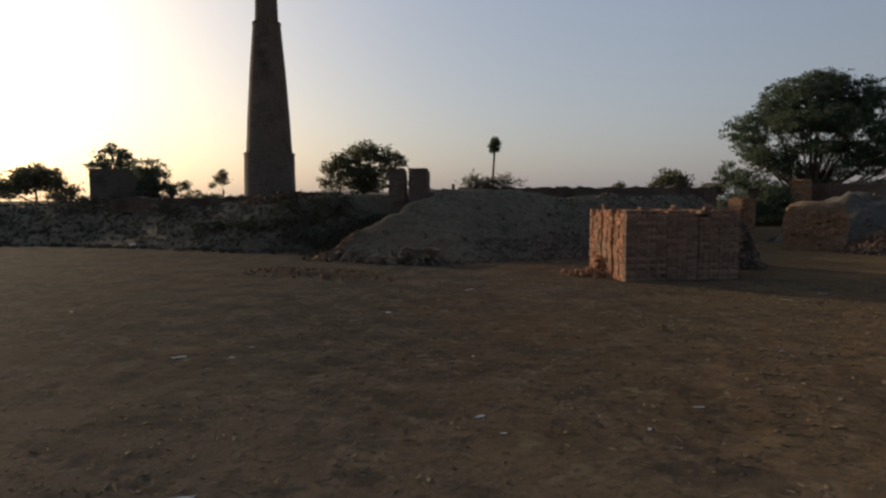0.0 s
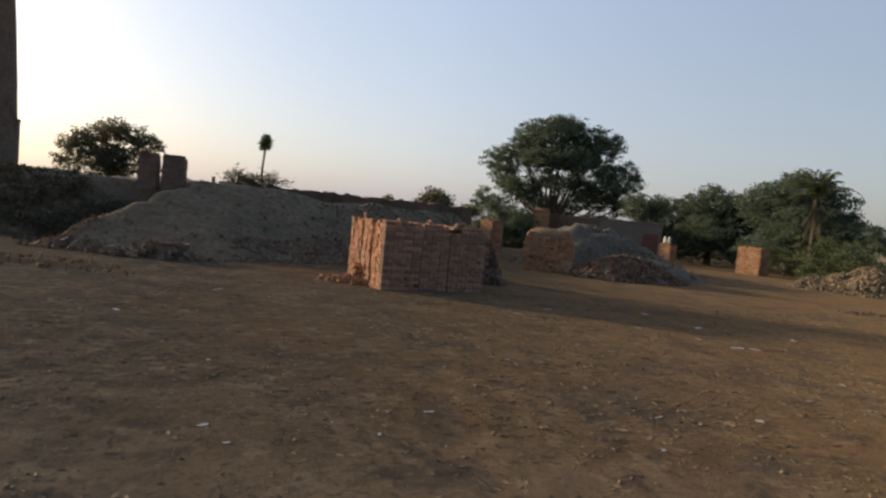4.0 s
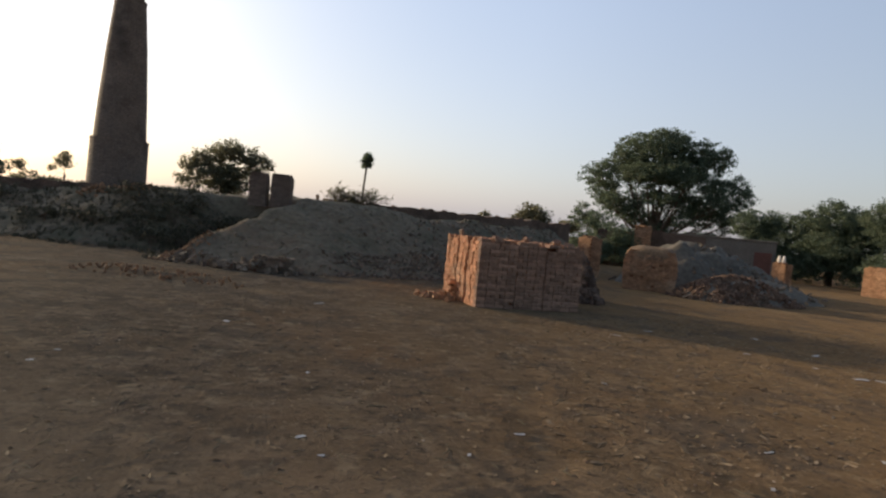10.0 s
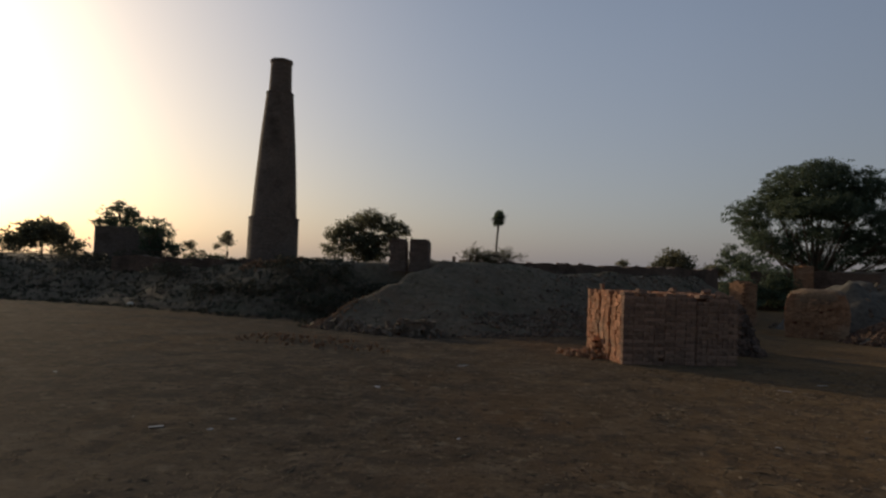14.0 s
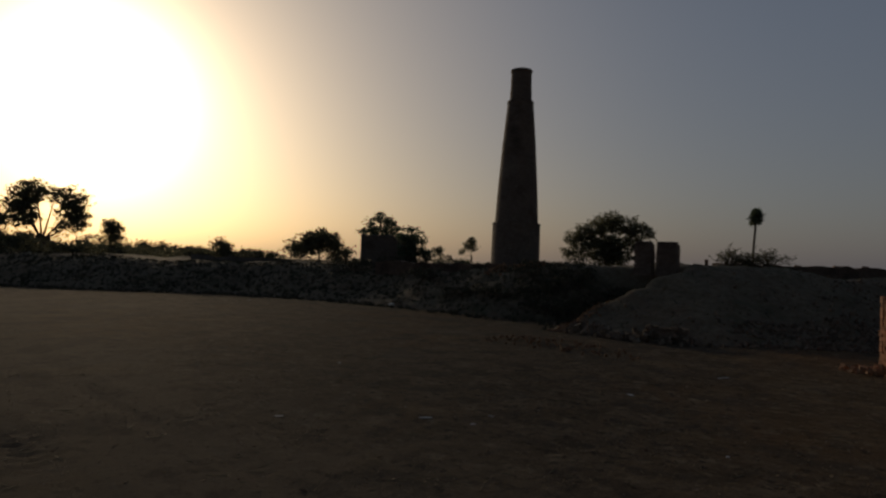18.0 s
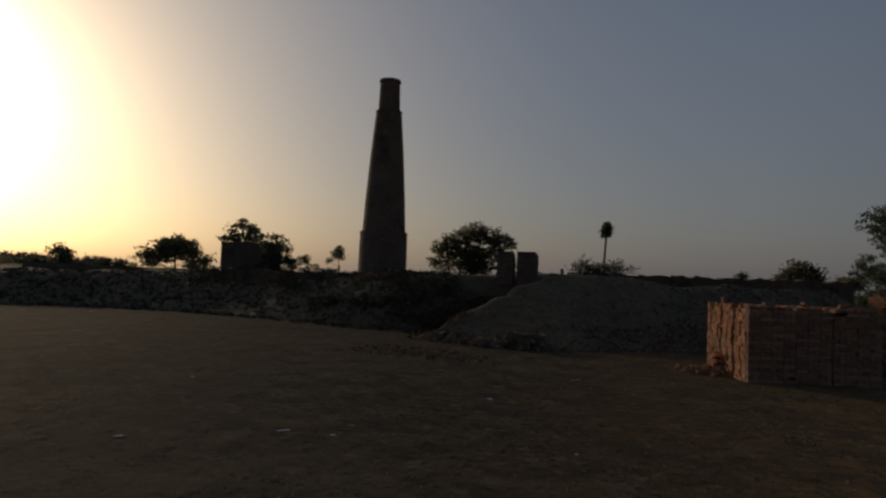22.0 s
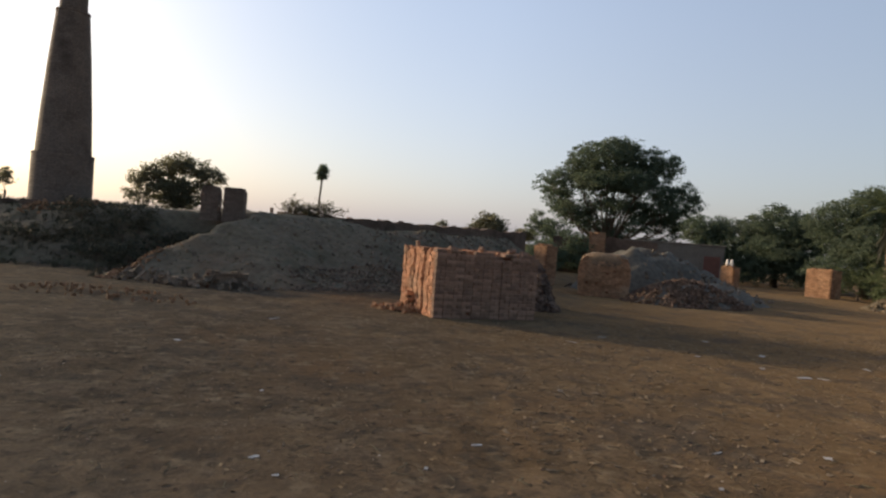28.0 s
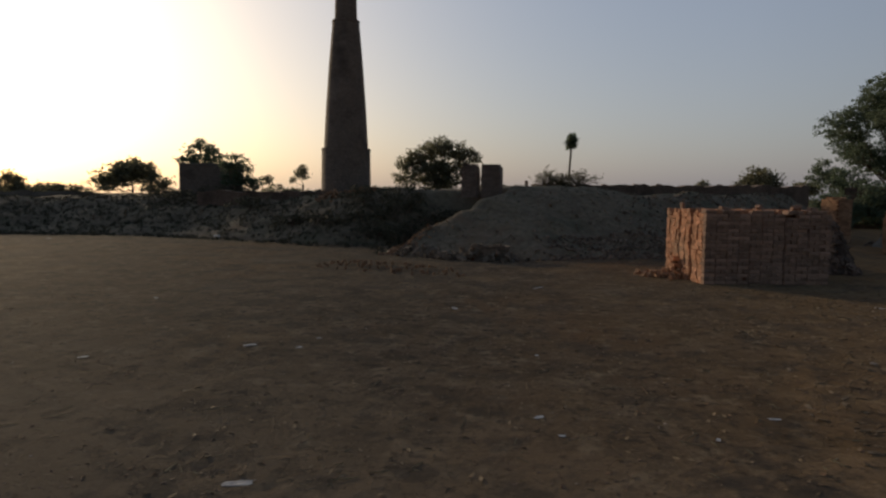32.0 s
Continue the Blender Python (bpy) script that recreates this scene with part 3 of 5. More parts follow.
def build_hut():
    t = thing("brick_hut", pose(-17.75, 31.1, 0, 0, 0, 31), "plain dark flat-roofed brick hut on the kiln bank", "hut")
    bm = bmesh.new()
    box(bm, (3.02, 2.3, 2.1), pose(0, 0, 2.12), 0.02)
    # same greyed brick: the hut's backlit grey sits in the colour
    part("wall", bm, CHIMNEY, t)
    bm = bmesh.new()
    box(bm, (3.09, 2.37, 0.1), pose(0, 0, 3.2), 0.015)
    part("roof", bm, GREY_MUD, t)
    return t


build_hut()


# ---- brick stacks ----
def brick_mesh(name, size, mat, seed):
    rng = random.Random(seed)
    bm = bmesh.new()
    box(bm, size, None, 0.008)
    for v in bm.verts:
        v.co += Vector((rng.uniform(-0.004, 0.004), rng.uniform(-0.004, 0.004), rng.uniform(-0.003, 0.003)))
    me = bpy.data.meshes.new(name)
    bm.to_mesh(me)
    bm.free()
    me.materials.append(mat)
    return me


STRETCH = [brick_mesh("brick", (0.2275, 0.112, 0.0695), BRICK_SHADED, k) for k in range(4)]
HEADER = [brick_mesh("brick", (0.1095, 0.224, 0.069), BRICK_SHADED, 9 + k) for k in range(3)]
CORNER = Vector((3.33, 13.86, 0))


def build_stack():
    rng = random.Random(11)
    turn = math.degrees(math.atan2(0.62, 2.55))
    t = thing("brick_stack", pose(CORNER.x, CORNER.y, 0, 0, 0, turn), "large stack of dry-laid orange fired bricks on the dirt", "brick stack", "brick stacks")
    L, W, rows, step = 2.62, 1.98, 20, 0.0755
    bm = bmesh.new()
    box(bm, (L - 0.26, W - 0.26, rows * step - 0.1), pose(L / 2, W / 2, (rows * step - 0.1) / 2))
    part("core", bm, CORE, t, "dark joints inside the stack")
    cols = int(L / 0.237)
    x0 = 0.004
    while x0 < L - 0.1:
        wide = min(rng.choice((0.47, 0.47, 0.705, 0.94)), L - x0)
        inset, sag, phase = rng.uniform(-0.018, 0.018), rng.uniform(-0.006, 0.0), rng.randrange(3)
        for r in range(rows):
            z = 0.036 + r * step + sag * r / rows
            head = (r + phase) % 2 == 0 or rng.random() < 0.2
            w = 0.117 if head else 0.2345
            for c in range(max(1, round(wide / w))):
                if (r == rows - 1 and rng.random() < 0.45) or (r == rows - 2 and rng.random() < 0.12) or rng.random() < 0.003:
                    continue
                ob = new("brick", HEADER[rng.randrange(3)] if head else STRETCH[rng.randrange(4)])
                ob.parent = t
                deep = inset + rng.uniform(-0.016, 0.016) + (rng.choice((-0.02, 0.025, 0.035)) if rng.random() < 0.12 else 0)
                ob.matrix_local = pose(x0 + w * (c + 0.5) + rng.uniform(-0.003, 0.003), (0.112 if head else 0.056) + deep, z, 0, rng.uniform(-1.2, 1.2), rng.uniform(-2, 2))
        x0 += wide + rng.uniform(0.004, 0.016)
    rest = Pile()
    n = int((W - 0.12) / 0.119)
    lean = [rng.uniform(-0.012, 0.012) for k in range(n)]
    for r in range(rows):
        z = 0.036 + r * step
        bulge = 0.035 * math.sin(r * 0.5)
        for k in range(n):
            if r >= rows - 2 and rng.random() < 0.2:
                continue
            y = 0.18 + k * 0.119
            gap = 0.035 if k % 5 == 4 else 0
            rest.block(pose(0.11 + bulge * 0.3 + gap + lean[k] + rng.uniform(-0.018, 0.018), y, z + 0.008 * math.sin(k * 2.4), rng.uniform(-4, 4), rng.uniform(-2, 2), rng.uniform(-3, 3)), 0.222, 0.102 - gap * 0.5, 0.068, 0.06, rng)
            rest.block(pose(L - 0.11 + rng.uniform(-0.02, 0.02), y, z, 0, 0, rng.uniform(-3, 3)), 0.222, 0.106, 0.068, 0.03, rng)
        for c in range(cols):
            rest.block(pose(0.12 + c * 0.2385, W - 0.058 + rng.uniform(-0.02, 0.02), z, 0, 0, rng.uniform(-3, 3)), 0.226, 0.11, 0.068, 0.03, rng)
    for k in range(170):
        x, y = rng.uniform(0.15, L - 0.15), rng.uniform(0.15, W - 0.15)
        rest.block(pose(x, y, rows * step - 0.065 + rng.uniform(0, 0.03), 0, rng.uniform(-4, 4), rng.choice((0, 90)) + rng.uniform(-6, 6)), 0.225, 0.11, 0.07, 0.03, rng)
    rest.made("stacked_bricks", BRICK_LIT, t, "lit end faces of the stacked bricks", "stuff")
    for x, y, tilt in ((0.5, 0.25, 8), (0.12, 1.4, 80), (1.28, 0.3, 32), (1.98, 0.3, 25), (2.16, 0.45, 40), (2.38, 0.3, 6)):
        ob = new("brick", STRETCH[0])
        ob.parent = t
        ob.matrix_local = pose(x, y, rows * step + 0.02, 0, tilt, rng.uniform(0, 180))
    return t


build_stack()


def heap(name, spots, count, size, mat, label, category, seed, tilt=180):
    """A heap of broken pieces over soft humps: spots are x, y, radius, height."""
    rng = random.Random(seed)
    p = Pile()
    weights = [s[2] ** 2 for s in spots]
    for k in range(count):
        x0, y0, r, h = rng.choices(spots, weights)[0]
        a, q = rng.uniform(0, 2 * math.pi), math.sqrt(rng.random()) * r * 1.08
        x, y = x0 + q * math.cos(a), y0 + q * math.sin(a)
        z = max(max(0.0, hh * (1 - (math.hypot(x - xx, y - yy) / rr) ** 1.6)) if math.hypot(x - xx, y - yy) < rr else 0.0 for xx, yy, rr, hh in spots)
        s = size * rng.choice((0.45, 0.6, 0.8, 1.0, 1.0, 1.25))
        p.block(turned(rng, (x, y, support(x, y) + z * rng.uniform(0.86, 1.0) + 0.02), tilt), s, s * rng.uniform(0.45, 0.8), s * rng.uniform(0.3, 0.6), 0.25, rng)
    ob = p.made(name, mat)
    return tagged(ob, label, category, kind="stuff")


def hump(name, spots, mat, label, category, seed=1):
    """The earth inside a heap: one smooth lump."""
    x0, x1 = min(s[0] - s[2] for s in spots), max(s[0] + s[2] for s in spots)
    y0, y1 = min(s[1] - s[2] for s in spots), max(s[1] + s[2] for s in spots)
    n = 44
    verts = []
    for j in range(n):
        for i in range(n):
            x, y = x0 + (x1 - x0) * i / (n - 1), y0 + (y1 - y0) * j / (n - 1)
            z = max(max(0.0, h * (1 - (math.hypot(x - xx, y - yy) / r) ** 1.6)) if math.hypot(x - xx, y - yy) < r else 0.0 for xx, yy, r, h in spots)
            verts.append((x, y, support(x, y) - 0.06 + z * (1 + 0.25 * noise.noise(Vector((x * 1.7, y * 1.7, seed))))))
    faces = [(j * n + i, j * n + i + 1, (j + 1) * n + i + 1, (j + 1) * n + i) for j in range(n - 1) for i in range(n - 1)]
    ob = raw(name, verts, faces, mat, smooth=True)
    return tagged(ob, label, category)


# fallen bricks at the lit side of the stack
heap("fallen_bricks", [(2.9, 15.0, 0.35, 0.16), (2.75, 14.9, 0.45, 0.08), (2.5, 15.1, 0.35, 0.03)], 75, 0.13, OLD_PILE, "fallen broken orange bricks beside the stack", "brick rubble", 21)
# the dark clinker heap behind the stack
CLK = [(6.88, 17.25, 0.45, 1.2), (6.95, 17.4, 0.5, 1.0), (6.8, 17.1, 0.65, 0.4)]
hump("clinker_core", CLK, CORE, "blackened ash core of the clinker heap", "ash heap")
heap("clinker_heap", CLK, 420, 0.17, CLINKER, "small heap of blackened burnt bricks", "brick rubble", 22)


# ---- the clamp, the plastered wall and the rubble heap ----
def build_clamp():
    """A brick clamp: bulging faces that round off under a mud cap."""
    rng = random.Random(5)
    t = thing("brick_clamp", pose(10.63, 23.14, 0, 0, 0, -25.5), "old brick clamp with bulging faces under a mud cap", "brick clamp")
    L, W, H = 1.8, 1.7, 1.5
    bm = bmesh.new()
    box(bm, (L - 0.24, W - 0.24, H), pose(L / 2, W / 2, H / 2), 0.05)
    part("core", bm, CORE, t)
    p = Pile()
    rows = 19
    for r in range(rows):
        z, k = 0.04 + r * H / rows, r / rows
        inset = -0.05 * math.sin(k * 3.0) + (0.0 if k < 0.6 else (k - 0.6) ** 2 * 0.9)
        n = int((L - 2 * inset) / 0.125)
        for c in range(n):
            if rng.random() < 0.015:
                continue
            p.block(pose(inset + 0.06 + c * 0.125, 0.1 + inset + rng.uniform(-0.035, 0.035), z + rng.uniform(-0.012, 0.012), rng.uniform(-4, 4), rng.uniform(-7, 7), rng.uniform(-6, 6)), 0.118, 0.22, 0.07, 0.1, rng)
        for c in range(int((W - 2 * inset) / 0.125)):
            for x in (0.1 + inset, L - 0.1 - inset):
                p.block(pose(x + rng.uniform(-0.016, 0.016), inset + 0.06 + c * 0.125, z, 0, rng.uniform(-2, 2), rng.uniform(-3, 3)), 0.22, 0.118, 0.069, 0.05, rng)
    p.made("stacked_bricks", OLD_PILE, t, "weathered stacked bricks", "stuff")
    bm = bmesh.new()
    bmesh.ops.create_icosphere(bm, subdivisions=4, radius=1.0)
    for v in bm.verts:
        q = v.co.copy()
        sx, sy = (abs(q.x) ** 0.5) * math.copysign(1, q.x), (abs(q.y) ** 0.5) * math.copysign(1, q.y)
        v.co = Vector((L / 2 + sx * (L / 2 + 0.0), W / 2 + sy * (W / 2 + 0.02), H - 0.24 + (q.z * 0.42 if q.z > 0 else q.z * 0.26)))
        v.co += 0.075 * noise.noise_vector(q * 3.2) + Vector((0, 0, 0.05 * noise.noise(q * 2)))
    part("mud_cap", bm, MUD, t, "cracked rounded mud cap", smooth=True)
    return t


build_clamp()

HEAP = [(13.4, 21.9, 1.4, 0.65), (15.0, 22.9, 2.2, 0.9), (17.5, 25.0, 2.4, 0.85), (19.8, 27.5, 2.0, 0.45)]
hump("rubble_mound", HEAP, ASH_SHADED, "ashy mound under the broken bricks", "earth heap", 3)
heap("rubble_heap", HEAP[:2], 2300, 0.125, BROKEN, "heap of broken bricks and ash", "brick rubble", 23)
BACK = [(14.5, 26.8, 2.5, 1.95), (15.6, 27.4, 2.6, 2.1), (16.9, 28.2, 3.0, 1.95), (19.2, 30.0, 3.0, 1.45)]
hump("ash_mound", BACK, ASH_SHADED, "grey ash mound in front of the plastered wall", "ash heap", 9)
heap("ash_rubble", BACK + HEAP[2:], 420, 0.16, RUBBLE, "scattered broken bricks on the ash mound", "brick rubble", 29)


def build_shed():
    x, y = 0.7 + 50.5 * math.sin(radians(31.3)), 0.2 + 50.5 * math.cos(radians(31.3))
    t = thing("plastered_shed", pose(x, y, 0, 0, 0, -31.3), "long low grey mud-plastered shed with a red door", "shed")
    bm = bmesh.new()
    box(bm, (6.9, 4.0, 2.7), pose(-0.35, 2.0, 1.35), 0.03)
    part("wall", bm, GREY_MUD, t)
    bm = bmesh.new()
    box(bm, (7.1, 4.2, 0.12), pose(-0.35, 2.0, 2.75), 0.03)
    part("roof", bm, GREY_MUD, t)
    bm = bmesh.new()
    box(bm, (1.12, 0.08, 1.95), pose(2.3, -0.05, 0.98), 0.01)
    part("door", bm, DOOR_RED, t, "dark red plank door")
    for o in (-0.6, 0.6):
        bm = bmesh.new()
        box(bm, (0.09, 0.12, 2.0), pose(2.3 + o, -0.05, 1.0), 0.01)
        part("door_frame", bm, GREY_MUD, t)
    return t


build_shed()
wall_run("brick_wall", (17.6, 44.6), (24.2, 41.6), 0.0, (2.5, 2.55, 2.6, 2.75, 2.62, 2.6), 0.35, OLD_BRICK, "weathered red brick yard wall behind the clamp", "wall", seed=8)


def small_stack(name, x, y, turn, sx, sy, h, label, seed, mat=None):
    rng = random.Random(seed)
    t = thing(name, pose(x, y, 0, 0, 0, turn), label, "brick stack", "brick stacks")
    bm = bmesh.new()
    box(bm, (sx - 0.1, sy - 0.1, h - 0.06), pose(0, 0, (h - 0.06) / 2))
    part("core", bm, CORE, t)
    p = Pile()
    for r in range(int(h / 0.08)):
        z = 0.04 + r * 0.08
        for along, across, turn90 in ((sx, sy, 0), (sy, sx, 90)):
            x1 = -along / 2 + (0.0 if r % 2 else 0.115)
            while x1 < along / 2 - 0.06:
                w = min(0.23, along / 2 - x1)
                for o in (-across / 2 + 0.055, across / 2 - 0.055):
                    q = (x1 + w / 2, o + rng.uniform(-0.025, 0.025))
                    q = q if not turn90 else (q[1], q[0])
                    p.block(pose(*q, z, 0, 0, turn90 + rng.uniform(-3, 3)), w - 0.008, 0.11, 0.072, 0.08, rng)
                x1 += 0.235
    for k in range(int(sx * sy * 22)):
        p.block(pose(rng.uniform(-sx / 2, sx / 2) * 0.85, rng.uniform(-sy / 2, sy / 2) * 0.85, h - 0.03 + rng.uniform(0, 0.05), 0, rng.uniform(-8, 8), rng.uniform(0, 180)), 0.225, 0.11, 0.07, 0.05, rng)
    p.made("stacked_bricks", mat or OLD_PILE, t, kind="stuff")
    return t


# the leftover pile takes the sunlit brick colour too
small_stack("brick_stack", 2.98, 15.1, 12, 0.26, 0.4, 0.42, "low leftover pile of bricks against the big stack", 35, BRICK_LIT)
small_stack("brick_stack", -1.45, 17.55, 8, 1.05, 0.45, 0.4, "low dark remnant of a brick stack at the mound's foot", 36, RUBBLE)
small_stack("brick_stack", 30.5, 33.4, 17, 1.0, 1.55, 1.7, "weathered orange brick stack beside the bushes", 31)
small_stack("brick_stack", 11.1, 28.3, 25, 0.7, 0.8, 1.8, "slim tall brick pillar stack with a broken top", 32)
small_stack("gate_post", 27.1, 37.4, 20, 0.65, 0.95, 1.4, "short brick gate post with a pale top", 33)


small_stack("brick_pillar", *[0.7 + 46.5 * math.sin(radians(24.6)), 0.2 + 46.5 * math.cos(radians(24.6))], -25, 1.1, 0.6, 2.95, "square brick pillar at the end of the yard wall", 34)


# ---- trees ----
def build_tree(name, x, y, bearing, trunk_r, fork, lobes, leaves, leaf, mat, label, category="tree", seed=1, base=0.0):
    """Trunk and limbs reach into the lobes (sideways, height, deep, half-width, half-height) of the crown."""
    rng = random.Random(seed)
    t = thing(name, pose(x, y, base, 0, 0, -bearing), label, category, "trees")
    wood = Pile()
    top = Vector((rng.uniform(-0.2, 0.2), 0, fork))
    wood.tube(Vector((0, 0, -0.2)), Vector((0, 0, 0.25)), trunk_r * 1.5, trunk_r * 1.1, 10)
    wood.tube(Vector((0, 0, 0.25)), top, trunk_r * 1.1, trunk_r * 0.85, 10)
    for u, z, d, ru, rz in lobes:
        goal = Vector((u, d, z - rz * 0.2))
        midp = top.lerp(goal, 0.5) + Vector((rng.uniform(-0.2, 0.2), rng.uniform(-0.3, 0.3), -0.1 * abs(u)))
        thick = 0.42 if z > fork * 2 else 0.2
        wood.tube(top, midp, trunk_r * thick, trunk_r * thick * 0.6, 6)
        wood.tube(midp, goal, trunk_r * thick * 0.6, trunk_r * thick * 0.25, 6)
        for k in range(5):
            tip = goal + Vector((rng.uniform(-1, 1) * ru * 0.8, rng.uniform(-1, 1) * ru * 0.8, rng.uniform(-0.5, 0.8) * rz))
            wood.tube(midp.lerp(goal, rng.uniform(0.3, 1)), tip, trunk_r * 0.13, trunk_r * 0.04, 5)
    if len(lobes) > 14:
        for k in range(22):
            goal = Vector((rng.gauss(0, 2.0), rng.gauss(0, 1.1), rng.uniform(6.2, 8.8)))
            midp = top.lerp(goal, 0.5) + Vector((goal.x * 0.25, rng.uniform(-0.2, 0.2), 0))
            wood.tube(top, midp, trunk_r * 0.2, trunk_r * 0.12, 6)
            wood.tube(midp, goal, trunk_r * 0.12, trunk_r * 0.05, 5)
    wood.made("trunk", BARK, t)
    crown = Pile()
    vol = [ru * rz * (ru + rz) for _, _, _, ru, rz in lobes]
    for (u, z, d, ru, rz), v in zip(lobes, vol):
        n = int(leaves * v / sum(vol))
        clumps = max(6, int(n / 26))
        for c in range(clumps):
            while True:
                q = Vector((rng.uniform(-1, 1), rng.uniform(-1, 1), rng.uniform(-1, 1)))
                if 0.25 < q.length < 1:
                    break
            q *= 0.72 + 0.28 * q.length
            cp = Vector((u + q.x * ru, d + q.y * ru, z + q.z * rz))
            spread = leaf * rng.uniform(1.4, 2.8)
            for k in range(26):
                crown.leaf(cp + Vector((rng.triangular(-2, 2) * spread, rng.triangular(-2, 2) * spread, rng.triangular(-1.1, 1.1) * spread)), leaf, rng)
    crown.made("crown", mat, t)
    return t


def at(bearing, dist):
    b = radians(bearing)
    return 0.6 + dist * math.sin(b), 0.2 + dist * math.cos(b)


BIG = [(-0.674, 10.2, 0, 3.77, 1.89), (3.5, 9.63, 0.539, 2.56, 1.97), (5.66, 7.07, 0, 2.02, 1.46), (7.01, 6.4, 0.27, 1.08, 1.02), (-5.39, 7.61, 0, 2.02, 1.46), (-4.85, 6.4, 0.674, 1.62, 1.02), (-6.33, 3.84, 0, 1.48, 1.31), (0, 8.29, -0.809, 4.04, 1.21), (3.1, 5.32, 0.404, 2.02, 1.31), (4.31, 4.24, 0.674, 1.21, 0.87), (-2.97, 5.05, 0.404, 1.75, 1.31), (-0.27, 4.11, 1.35, 2.16, 0.88), (0.539, 11.4, 0.27, 2.16, 1.02), (-3.5, 9.1, 0.27, 1.75, 1.31), (1.35, 6.27, 1.21, 2.02, 0.88), (-1.62, 6.53, 1.21, 1.75, 0.88), (4.58, 6, -1.21, 1.89, 1.31), (-4.04, 5.32, -1.21, 1.75, 1.17), (5.66, 4.92, -0.539, 1.48, 1.31), (-1.21, 7.88, -1.75, 2.97, 1.08), (2.16, 7.61, -1.75, 2.56, 1.02), (-5.26, 2.63, 0.404, 1.35, 1.02), (0.404, 5.73, -1.35, 2.02, 0.88), (-2.02, 4.24, -1.08, 1.35, 0.81), (2.29, 4.24, -1.08, 1.48, 0.87), (0, 3.17, 0.809, 2.16, 0.73), (6.3, 3.6, 0.3, 1.0, 0.9), (4.9, 3.0, 1.0, 1.1, 0.6), (7.3, 5.0, 0.2, 0.8, 0.6)]
build_tree("neem_tree", *at(25.6, 62), 25.6, 0.38, 1.8, BIG, 84000, 0.115, LEAF, "big spreading dark green neem tree behind the shed", seed=3)
build_tree("tree", *at(33.6, 56), 33.6, 0.2, 1.8, [(-0.6, 4.0, 0, 1.6, 1.2), (1.0, 4.2, 0, 1.4, 1.0), (0.2, 2.6, 0, 1.8, 1.2)], 11000, 0.11, LEAF, "mid-sized dusty green tree beyond the yard", seed=4)
build_tree("tree", *at(38.6, 55), 38.6, 0.26, 2.0, [(0, 4.7, 0, 2.2, 1.6), (-1.9, 3.6, 0.3, 1.8, 1.5), (1.9, 4.0, 0, 1.9, 1.5), (0.2, 2.6, -0.5, 2.8, 1.5), (-1.2, 1.2, -0.8, 1.8, 1.0), (1.4, 1.2, -0.8, 1.8, 1.0)], 42000, 0.1, LEAF, "broad rounded green tree beyond the yard", seed=5)
build_tree("tree", *at(44.6, 50), 44.6, 0.28, 2.0, [(0.2, 5.7, 0, 2.0, 1.6), (2.0, 5.0, 0.2, 1.7, 1.5), (-2.0, 4.8, 0, 1.8, 1.6), (0.4, 3.4, -0.4, 3.0, 1.6), (2.6, 3.4, 0, 1.5, 1.3), (-1.6, 1.6, -0.8, 2.0, 1.2), (1.6, 1.6, -0.8, 2.0, 1.2)], 46000, 0.1, LEAF, "tall ragged green tree above the bushes", seed=6)
build_tree("tree", *at(49.6, 100), 49.6, 0.26, 2.4, [(-0.4, 4.9, 0, 2.3, 1.5), (1.4, 3.6, 0, 2.0, 1.4), (-1.8, 3.4, 0, 1.6, 1.6)], 7000, 0.17, LEAF, "rounded dark tree in the distance", seed=7)
build_tree("tree", *at(52.9, 120), 52.9, 0.26, 3.4, [(0, 7.6, 0, 3.0, 1.5), (2.6, 7.0, 0, 2.8, 1.5), (-2.2, 6.3, 0, 1.8, 1.2), (0.8, 5.8, 0, 2.6, 1.0), (4.5, 6.0, 0, 2.2, 1.3), (1.5, 4.9, 0, 2.6, 0.9), (4.0, 4.6, 0, 2.2, 1.0)], 15000, 0.19, LEAF, "slender forked tree beside the white building", seed=8)
build_tree("tree", *at(15.2, 105), 15.2, 0.3, 2.4, [(0, 4.6, 0, 2.6, 1.9), (-1.6, 3.8, 0, 1.9, 1.5), (1.6, 3.8, 0, 1.8, 1.4)], 3600, 0.24, LEAF_HAZED, "round-topped tree in the hazy distance", seed=9)
build_tree("tree", *at(18.4, 115), 18.4, 0.2, 2.0, [(0, 3.4, 0, 2.6, 1.0)], 1600, 0.24, LEAF_HAZED, "low rounded tree in the hazy distance", seed=10)
build_tree("tree", *at(11.0, 130), 11.0, 0.12, 2.0, [(0, 4.3, 0, 0.8, 0.9)], 400, 0.24, LEAF_HAZED, "small far tree above the parapet", seed=13)
build_tree("acacia_tree", *at(-11.4, 40), -11.4, 0.2, 2.2, [(0.3, 4.75, 0, 1.3, 0.6), (-0.9, 4.0, 0.3, 1.1, 0.7), (-1.9, 3.7, 0.2, 0.7, 0.6), (1.5, 4.25, 0, 1.0, 0.5), (2.1, 3.9, 0, 0.6, 0.35), (-1.9, 2.8, 0, 0.8, 0.6), (-0.5, 3.1, 0, 1.2, 0.7), (0.6, 3.4, 0, 1.2, 0.6), (0.3, 2.5, 0, 1.2, 0.6)], 16000, 0.085, LEAF_HAZED, "feathery spreading acacia behind the kiln", seed=11)
